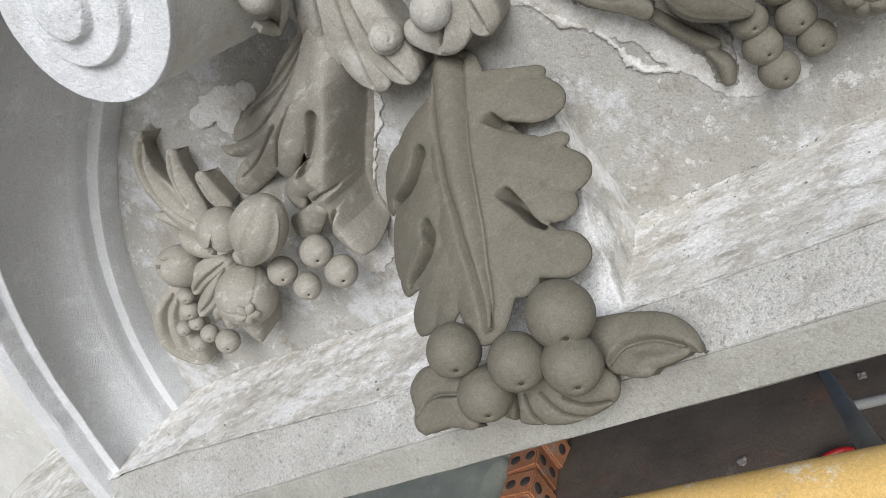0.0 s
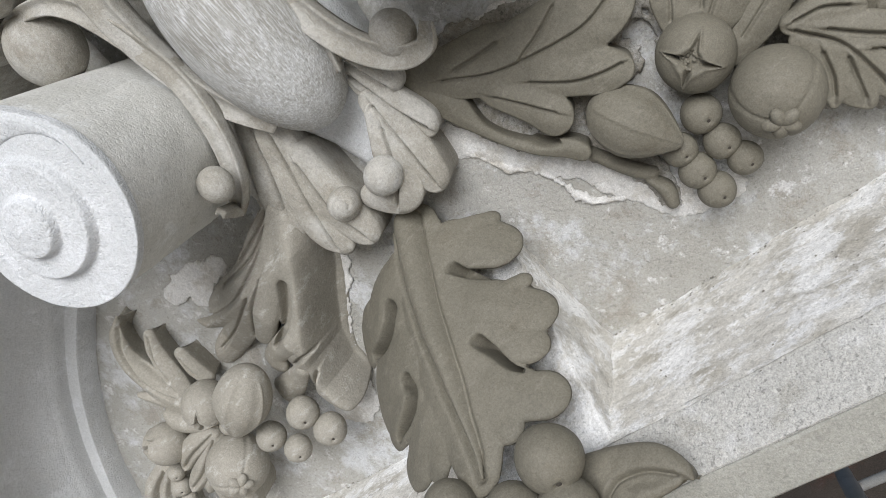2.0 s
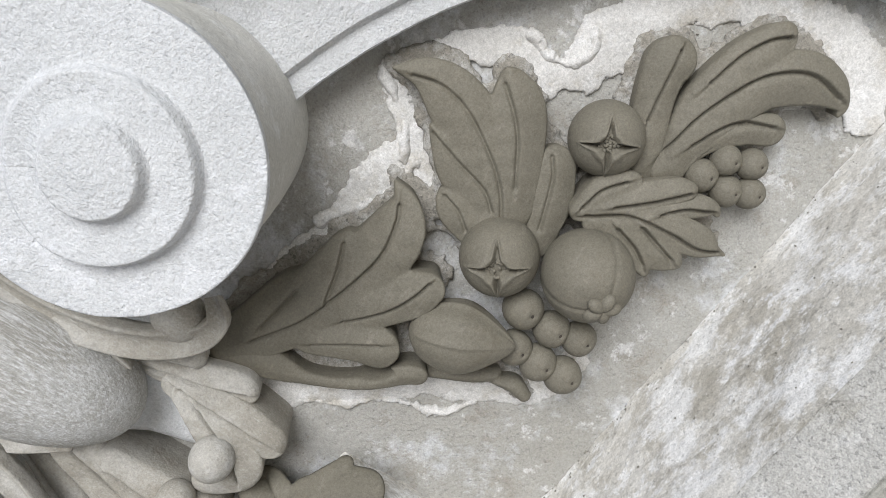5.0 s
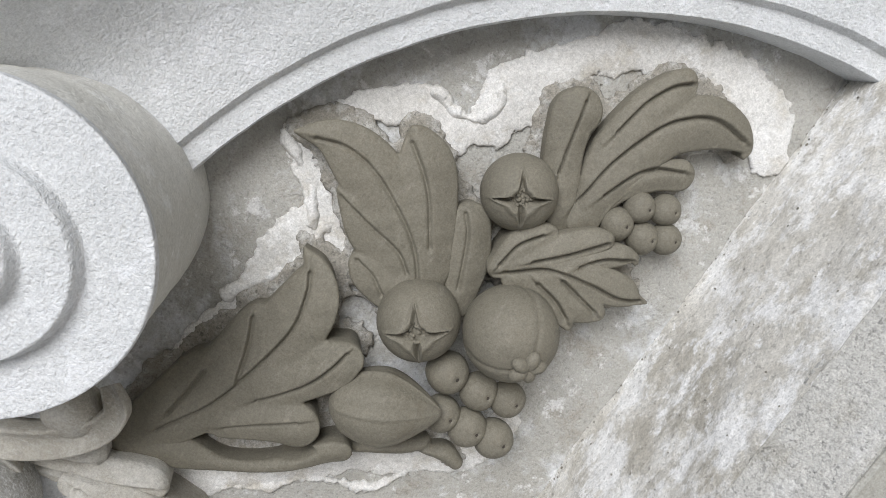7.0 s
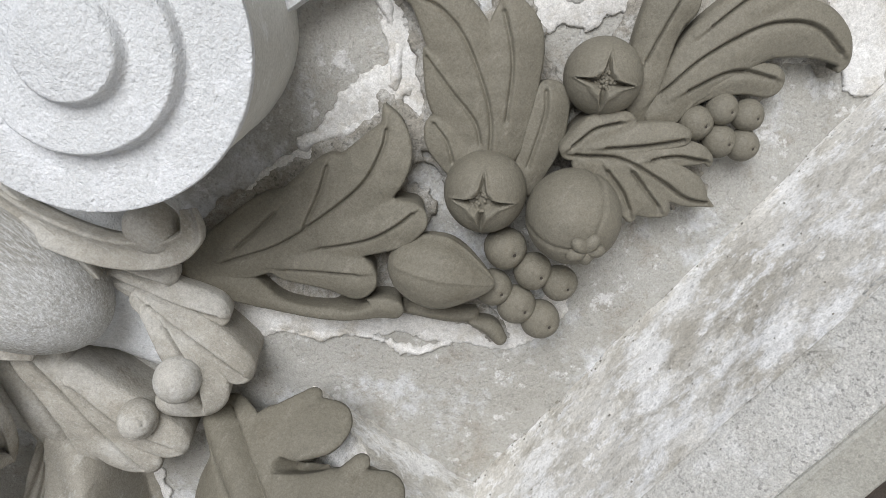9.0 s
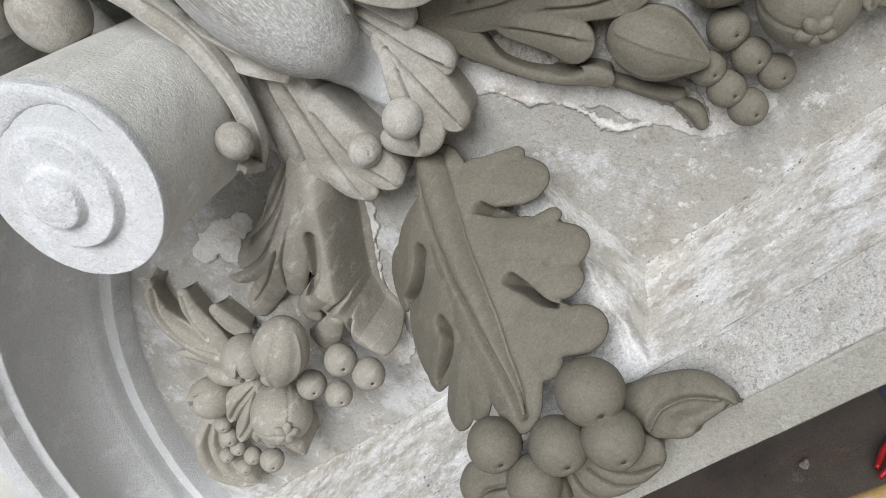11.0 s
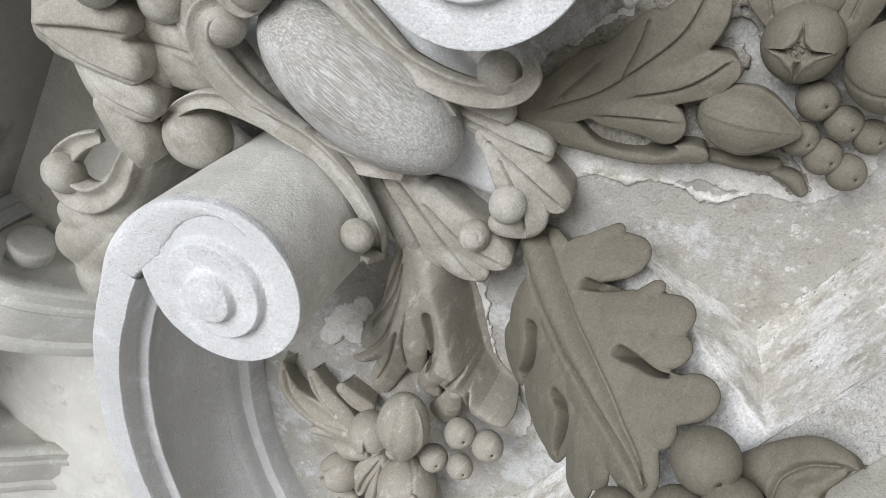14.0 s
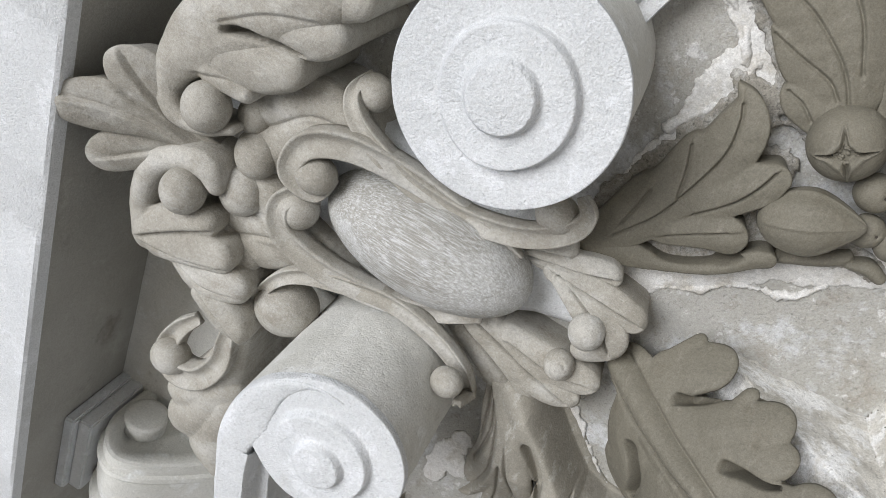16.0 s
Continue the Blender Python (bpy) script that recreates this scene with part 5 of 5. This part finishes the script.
def cartouche():
    def flat(d):
        return lambda x, z: d + 0 * x

    back = part_sheet("cartouche_back", None, PLASTER, "", lambda v: on_wall(v, lambda x, z: -0.045 * np.clip((1.72 - z) / 0.12, 0, 1)), lobes=[[(0.075, 1.92, 0.10), (0.068, 1.76, 0.10), (0.075, 1.62, 0.066), (0.075, 1.545, 0.045)], [(0.07, 1.95, 0.10), (0.08, 2.08, 0.07)], [(0.0, 1.98, 0.06), (-0.06, 2.06, 0.06)]],
                      thick=0.075, dome=0.01, edge=0.02, back=0.02, step=0.004)
    tagged(back, "white plaster ground of the cartouche", "cartouche")
    v, f = ball(1.0, 60, lambda a, b, u: 1 - 0.05 * np.cos(a))
    v = v * (0.076, 0.088, 0.150)
    tagged(mesh_ob("egg_boss", v + (0.068, -0.080, 1.772), f, EGG), "smooth pale grey egg-shaped boss with brushed streaks", "boss")
    m = CLAY_PALE
    ribbon("scroll_strip", "pale clay C-scroll strip with rolled ends beside the egg", [(-0.192, -0.100, 1.930), (-0.157, -0.110, 1.953), (-0.092, -0.130, 1.932), (-0.052, -0.135, 1.896), (-0.030, -0.130, 1.833), (-0.024, -0.120, 1.768), (-0.039, -0.115, 1.700), (-0.067, -0.112, 1.647), (-0.107, -0.100, 1.620), (-0.096, -0.146, 1.625)],
           [0.0060, 0.0088, 0.0100, 0.0123, 0.0137, 0.0136, 0.0130, 0.0117, 0.0094, 0.0060], m, [((-0.143, -0.100, 1.911), 0.0443), ((-0.066, -0.150, 1.652), 0.0205)])
    ribbon("scroll_strip", "pale clay strip curling along the egg", [(0.050, -0.12, 1.915), (0.068, -0.14, 1.930), (0.045, -0.155, 1.948), (0.005, -0.15, 1.930), (-0.018, -0.14, 1.868), (-0.026, -0.12, 1.785), (-0.016, -0.10, 1.712), (0.010, -0.09, 1.655)],
           [0.008, 0.012, 0.015, 0.018, 0.018, 0.016, 0.013, 0.008], m, [((0.040, -0.132, 1.933), 0.028)])
    ribbon("scroll_strip", "pale clay strip curling over the egg", [(0.104, -0.12, 1.905), (0.080, -0.14, 1.915), (0.095, -0.15, 1.950), (0.140, -0.15, 1.940), (0.162, -0.14, 1.891), (0.157, -0.12, 1.819), (0.145, -0.11, 1.753), (0.130, -0.10, 1.690), (0.115, -0.09, 1.650)],
           [0.009, 0.013, 0.016, 0.018, 0.018, 0.016, 0.014, 0.011, 0.008], m, [((0.104, -0.140, 1.920), 0.025)])
    ribbon("scroll_strip", "pale clay strip running under the upper volute", [(0.240, -0.09, 1.912), (0.215, -0.12, 1.918), (0.185, -0.13, 1.887), (0.150, -0.12, 1.813), (0.140, -0.11, 1.731), (0.155, -0.105, 1.661), (0.185, -0.10, 1.616), (0.215, -0.10, 1.604), (0.232, -0.09, 1.622)],
           [0.006, 0.010, 0.013, 0.015, 0.015, 0.015, 0.014, 0.011, 0.007], m, [((0.194, -0.085, 1.637), 0.025), ((0.219, -0.095, 1.903), 0.024)])
    shell = dict(thick=0.028, dome=0.005, edge=0.004, puff=0.14, melt=0.002, back=0.07, step=0.0013, fold=0.006)
    low = lambda x, z: 0.040 + 0 * x
    wall_leaf("shell_leaf", "pale clay shell leaf with rounded lobes below the egg", m, 1, low, lobes=SHELLL, veins=[(l, 0.009) for l in SHELLL_V], seed=11, split=(2, 1, 0), lower=0.003, **shell)
    wall_leaf("shell_leaf", "pale clay shell leaf with rounded lobes beside the white hollow", m, 1, low, lobes=SHELLR, veins=[(l, 0.009) for l in SHELLR_V], seed=12, split=(2, 0, 1), lower=0.003, **shell)

    def knob(name, lab, at, r, groove=None, mat=m):
        def shape(a, b, u):
            k = 1 + 0.03 * np.sin(2 * b + 1) * np.sin(a)
            if groove is not None:
                turn = ((b + groove) / (2 * math.pi)) % 1.0
                k = k - 0.10 * np.exp(-(((a - 0.35 - 0.75 * turn) / 0.10) ** 2))
            return k

        v, f = ball(r, 40, shape)
        tagged(mesh_ob(name, aim(v, at, (0.25, -1, -0.1)), f, mat), lab, "knob")

    knob("knob", "whitened rounded knob on the shell leaf", (0.0665, -0.079, 1.5295), 0.0245, mat=DUSTED)
    knob("knob", "pale curled bead of the shell leaf", (-0.002, -0.076, 1.535), 0.0215, 1.0)
    crest = dict(thick=0.035, dome=0.006, edge=0.007, puff=0.22, melt=0.004, back=0.16, step=0.0018, fold=0.005)
    wall_leaf("crest_leaf", "large curling pale clay leaf crowning the crest", m, 1, flat(0.125), lobes=CREST, cuts=CREST_CUT, veins=[(l, 0.0025) for l in CREST_VEIN[1:]], seed=13, split=(1, 3, 4), lower=0.002, **{**crest, "fold": 0.002})
    wall_leaf("plume_leaf", "pale three-lobed plume leaf standing out from the crest", m, 1, lambda x, z: 0.093 + 0.55 * np.clip(z - 2.05, -0.02, 0.2), lobes=PLUME, veins=[(l, 0.0028) for l in PLUME_VEIN], seed=14, split=(1, 2), lower=0.004, **{**crest, "back": 0.025, "thick": 0.02, "puff": 0.12, "edge": 0.005})
    wall_leaf("scroll_leaf", "pale clay leaf with a curled top and drooping lobes", m, 1, flat(0.125), lobes=SCROLL, veins=[(l, 0.004) for l in SCROLL_VEIN], seed=15, split=(4, 3), lower=0.004, **crest)
    leaflet = {**crest, "back": 0.10, "puff": 0.30, "fold": 0.002}
    for lab, lobes, veins, seed, balls in (
            ("small clay leaf with three round lobes beside the egg", LEAFL, LEAFV[1:], 16, (((0.011, -0.118, 2.02), 0.0358), ((-0.06, -0.108, 2.034), 0.0251), ((-0.085, -0.108, 1.99), 0.0284))),
            ("small clay leaf with two round lobes above the egg", LEAFU, LEAFV[:1], 17, (((0.073, -0.118, 2.014), 0.0331), ((0.118, -0.112, 2.035), 0.0252)))):
        leaf = wall_leaf("crest_leaflet", lab, m, 1, flat(0.078), lobes=lobes, veins=[(l, 0.004) for l in veins], seed=seed, **leaflet)
        for at, r in balls:
            v, f = ball(r, 34, lambda a, b, u: 1 + 0.04 * np.sin(2 * b + 1) * np.sin(a) - 0.05 * np.exp(-(((a - 1.0) / 0.12) ** 2)) * (np.sin(b) > 0))
            mesh_ob("lobe", aim(v, at, (0.3, -1, 0.2), 0, (1, 1, 0.85)), f, m, leaf, "round curled lobe")
    wall_leaf("side_leaf", "pale lobed clay leaf behind the lower volute", m, 1, flat(0.075), lobes=SIDE, seed=18, **{**crest, "back": 0.12, "puff": 0.3})
    knob("scroll_bead", "rounded clay bead inside a curled leaf", (0.122, -0.160, 2.076), 0.032)
    knob("scroll_bead", "rounded clay bead inside a curled leaf", (-0.006, -0.165, 2.078), 0.0314)
    ribbon("side_scroll", "pale clay scroll curled like a hook beside the crest", [(-0.205, -0.13, 1.975), (-0.244, -0.13, 1.972), (-0.290, -0.13, 1.972), (-0.342, -0.13, 1.998), (-0.361, -0.125, 2.042), (-0.336, -0.115, 2.070), (-0.290, -0.11, 2.060), (-0.262, -0.10, 2.040)],
           [0.010, 0.015, 0.018, 0.021, 0.024, 0.020, 0.015, 0.010], m, [((-0.345, -0.120, 2.059), 0.030)])


def upper_left():
    """What shows behind the crest: scroll consoles on the wall, each under a stepped block."""
    root = thing("console", "grey plaster scroll console with raised rims and a round side knob", "console", group="consoles under the cornice")
    prof = bezier([(0.06, 2.188), (-0.03, 2.190), (-0.082, 2.170), (-0.112, 2.128), (-0.100, 2.080), (-0.062, 2.028), (-0.018, 1.980), (0.03, 1.935), (0.06, 1.90)], 8)
    x0, x1 = -0.678, -0.862
    d = np.gradient(prof, axis=0)
    d /= np.linalg.norm(d, axis=1)[:, None]
    nrm = np.stack([-d[:, 1], d[:, 0]], 1)
    nrm = np.where((nrm @ np.array([-1.0, 0.3]))[:, None] < 0, -nrm, nrm)
    across = [(0.0, -0.006), (0.01, 0.0), (0.16, 0.0), (0.18, 0.007), (0.23, 0.009), (0.27, 0.005), (0.30, -0.004), (0.55, 0.003), (0.80, -0.004), (0.83, 0.006), (0.90, 0.010), (0.97, 0.008), (1.0, 0.0)]
    v = np.array([[(x0 + (x1 - x0) * s, p[0] + o * q[0], p[1] + o * q[1]) for s, o in across] for p, q in zip(prof, nrm)]).reshape(-1, 3)
    k = len(across)
    f = [[i * k + j, i * k + j + 1, (i + 1) * k + j + 1, (i + 1) * k + j] for i in range(len(prof) - 1) for j in range(k - 1)]
    mesh_ob("body", v, f, PLASTER_GREY, root, crisp=30)
    mid = np.array([0.06, 2.09])
    ins = prof - nrm * 0.030
    ins[:, 0] = np.minimum(ins[:, 0], 0.06)
    for x, nm in ((x0, "side"), (x1, "side")):
        inw = -0.022 if x == x0 else 0.022
        rows = [[(x, p[0] - 0.006 * q[0], p[1] - 0.006 * q[1]) for p, q in zip(prof, nrm)], [(x, *p) for p in ins], [(x + inw, *p) for p in ins], [(x + inw, *mid) for _ in ins]]
        v = np.array(rows).reshape(-1, 3)
        n = len(prof)
        f = [[i * n + j, i * n + j + 1, (i + 1) * n + j + 1, (i + 1) * n + j] for i in range(3) for j in range(n - 1)]
        mesh_ob(nm, v, f, PLASTER_GREY, root)
    v, f = ball(0.042, 30, lambda a, b, u: 1 / np.maximum(np.abs(np.cos(a)) / 0.55, np.sin(a)).clip(0.6, 3) ** 0.9)
    mesh_ob("knob", aim(v, (-0.690, -0.005, 2.138), (1, 0, 0)), f, PLASTER_GREY, root, "round flat grey knob")
    bm = bmesh.new()
    for x0, x1, y0, y1, z0, z1 in ((-0.885, -0.672, -0.103, 0.06, 2.226, 2.250), (-0.880, -0.675, -0.090, 0.06, 2.196, 2.226)):
        m = Matrix.Translation(((x0 + x1) / 2, (y0 + y1) / 2, (z0 + z1) / 2)) @ Matrix.Diagonal((x1 - x0, y1 - y0, z1 - z0, 1))
        bmesh.ops.create_cube(bm, size=1, matrix=m)
    bmesh.ops.bevel(bm, geom=bm.edges[:], offset=0.004, segments=2, affect="EDGES")
    me = bpy.data.meshes.new("block")
    bm.to_mesh(me)
    bm.free()
    me.materials.append(PLASTER)
    block = new("block", me)
    block.parent = root
    tagged(block, "stepped white plaster block")
    copy_thing(root, Matrix.Translation((-0.62, 0, 0)))


def tube(name, label, a, b, r, mat, cat, caps=True):
    line = [(*p, r) for p in (a, tuple((np.array(a) + np.array(b)) / 2), b)]
    v, f = sweep(line, [(math.cos(t), math.sin(t)) for t in np.linspace(0, 2 * math.pi, 24, endpoint=False)], (0.1, 0.2, 1), 20)
    v = v + 0.0012 * np.stack([lumps(v[:, 0], v[:, 2], 30, k) for k in (1, 2, 3)], 1)
    return tagged(mesh_ob(name, v, f, mat), label, cat)


def below():
    # added ground out of view, a reflector for the arch undersides
    v, f = grid(120, 80, lambda s, t: (-9 + 18 * s, -9.7 + 9 * t, 0.30 + 0.012 * lumps(-9 + 18 * s, 9 * t, 5, 2)))
    tagged(mesh_ob("bounce_ground", v, f, BOUNCE_GROUND), "unseen pale ground added in front to bounce light upward", "paving", kind="structure")
    v, f = grid(200, 160, lambda s, t: (-9 + 18 * s, -0.7 + 6 * t, 0.30 + 0.012 * lumps(-9 + 18 * s, 6 * t, 5, 2)))
    tagged(mesh_ob("floor", v, f, FLOOR), "dark dirty concrete floor far below with debris", "floor", kind="structure")
    tube("scaffold_pole", "worn yellow-painted scaffold pole under the cornice", (-1.3, -0.355, 0.998), (1.2, -0.355, 0.998), 0.034, YELLOW, "pole")
    tube("metal_bar", "dull grey metal bar leaning from the floor on the scaffold pole", (0.045, 0.72, 0.29), (0.300, -0.325, 0.968), 0.014, STEEL, "bar")
    rng = random.Random(7)
    for k in range(26):
        v, f = ball(rng.uniform(0.008, 0.03), 7, lambda a, b, u: 1 + 0.35 * np.sin(3 * b + k) * np.sin(2 * a + k))
        x, y = rng.uniform(-0.5, 0.9), rng.uniform(0.0, 1.2)
        tagged(mesh_ob("debris", v * (1, rng.uniform(0.5, 1.3), 0.6) + (x, y, 0.306), f, RUBBLE, smooth=False), "small piece of broken plaster on the dark floor", "debris", "debris on the floor")
    v, f = grid(60, 30, lambda s, t: (-2.4 + 1.62 * s + 0.03 * lumps(t * 0.5, s * 0.1, 20, 3), 0.30 + 0.55 * t, 0.40 + 0.010 * lumps(s * 1.6, t, 12, 5) - 0.14 * np.clip((s - 0.97) / 0.03, 0, 1) - 0.14 * np.clip((0.04 - t) / 0.04, 0, 1)))
    tagged(mesh_ob("low_wall", v, f, GREENISH), "low greenish plastered wall with a broken end", "wall", kind="structure")
    for k in range(5):
        bm = bmesh.new()
        bmesh.ops.create_cube(bm, size=1, matrix=Matrix.Diagonal((0.10, 0.085, 0.11, 1)))
        bmesh.ops.bevel(bm, geom=bm.edges[:], offset=0.005, segments=2, affect="EDGES")
        me = bpy.data.meshes.new("hollow_brick")
        bm.to_mesh(me)
        bm.free()
        me.materials.append(ORANGE)
        brick = tagged(new("hollow_brick", me), "broken orange hollow clay brick at the end of the low wall", "brick", "bricks of the low wall")
        brick.matrix_world = pose(-0.735 + 0.012 * (k % 2), 0.36 + 0.095 * k, 0.352, 0, 0, 8 * ((k * 7) % 3 - 1))
        # flattened dark balls paint the shade of the hollow cores
        for z in (-0.022, 0.026):
            v, f = ball(0.016, 10)
            mesh_ob("hole", v * (0.35, 1, 1) + (0.049, 0.004 * k - 0.008, z), f, HOLE_SHADE, brick, "hollow core with its shade painted dark")
            v, f = ball(0.016, 10)
            mesh_ob("hole", v * (1, 1, 0.35) + (z, 0.0, 0.054), f, HOLE_SHADE, brick, "hollow core with its shade painted dark")
    root = thing("pliers", "pair of pliers with red handles lying on the floor", "tool")
    for s in (-1, 1):
        line = [(0.000, 0.355 + 0.012 * s, 0.322, 0.006), (0.030, 0.385 + 0.024 * s, 0.322, 0.008), (0.070, 0.405 + 0.018 * s, 0.322, 0.007), (0.095, 0.412 + 0.004 * s, 0.322, 0.005)]
        v, f = sweep(line, [(math.cos(a), math.sin(a)) for a in np.linspace(0, 6.283, 12, endpoint=False)], (0, 0, 1), 6)
        mesh_ob("handle", v, f, RED, root, "red plastic grip")
    v, f = sweep([(0.095, 0.412, 0.322, 0.009), (0.12, 0.420, 0.322, 0.010), (0.15, 0.430, 0.322, 0.004)], [(math.cos(a), 0.6 * math.sin(a)) for a in np.linspace(0, 6.283, 12, endpoint=False)], (0, 0, 1), 6)
    mesh_ob("jaw", v, f, BLACK, root, "dark steel jaw")
    tube("metal_bar", "thin pale metal bar crossing behind the leaning bar", (0.155, 0.235, 0.585), (0.80, 0.60, 0.29), 0.009, STEEL, "bar")


def scroll_band(parent):
    """The rim of the arch, winding on over the lower volute and thinning out."""
    q = bezier([(-0.345, 1.834, 0.0235), (-0.31, 1.8415, 0.024), (-0.27, 1.850, 0.0245), (-0.223, 1.857, 0.0245), (-0.165, 1.853, 0.020), (-0.116, 1.836, 0.013), (-0.082, 1.806, 0.006), (-0.0665, 1.775, 0.002), (-0.066, 1.742, 0.0003)], 10)
    t = np.gradient(q[:, :2], axis=0)
    t /= np.linalg.norm(t, axis=1)[:, None]
    side = np.stack([-t[:, 1], t[:, 0]], 1)

    def strip(name, prof, mat, label=""):
        v = np.array([[(x + o * w * sx, y, z + o * w * sz) for o, y in prof(x)] for (x, z, w), (sx, sz) in zip(q, side)]).reshape(-1, 3)
        k = len(prof(0.0))
        f = [[i * k + j, i * k + j + 1, (i + 1) * k + j + 1, (i + 1) * k + j] for i in range(len(q) - 1) for j in range(k - 1)]
        mesh_ob(name, v, f, mat, parent, label)

    def face(x):
        g = float(np.clip((x + 0.235) / 0.06, 0, 1))
        return ((-1 - 0.95 * g, -0.25), (-1 - 0.9 * g, -0.2780), (-0.9 - 0.6 * g, -0.2797), (-0.75, -0.2808), (0, -0.2815), (0.75, -0.2812), (0.9, -0.279), (1.01, -0.273), (1.02, -0.262))

    strip("scroll_band", face, PLASTER)
    strip("band_side", lambda x: ((1.01, -0.268), (1.01, -0.20), (1.005, -0.10), (1.0, 0.06)), PLASTER_GREY, "grey plaster back of the scroll")


build_structure()
scroll_band(volute("volute", (-0.157, 1.738), 0.108, -0.280, "white plaster volute with a stepped spiral face", 126, 1, off=-0.010, swell=((0, 0), (25, 0), (42, 0.005), (68, 0.08), (95, 0.22), (103, 0.20), (112, 0.09), (121, 0.025), (132, 0), (360, 0))))
volute("volute", (0.338, 1.739), 0.121, -0.212, "white plaster volute with a stepped spiral face", 126, -1)
plaster_patches()
oak_leaf()
berry_drop()
drop_leaves()
crumbs()
fruit_cluster(1, (0, 0, 0), CLAY)
left_cluster()
cartouche()
upper_left()
below()
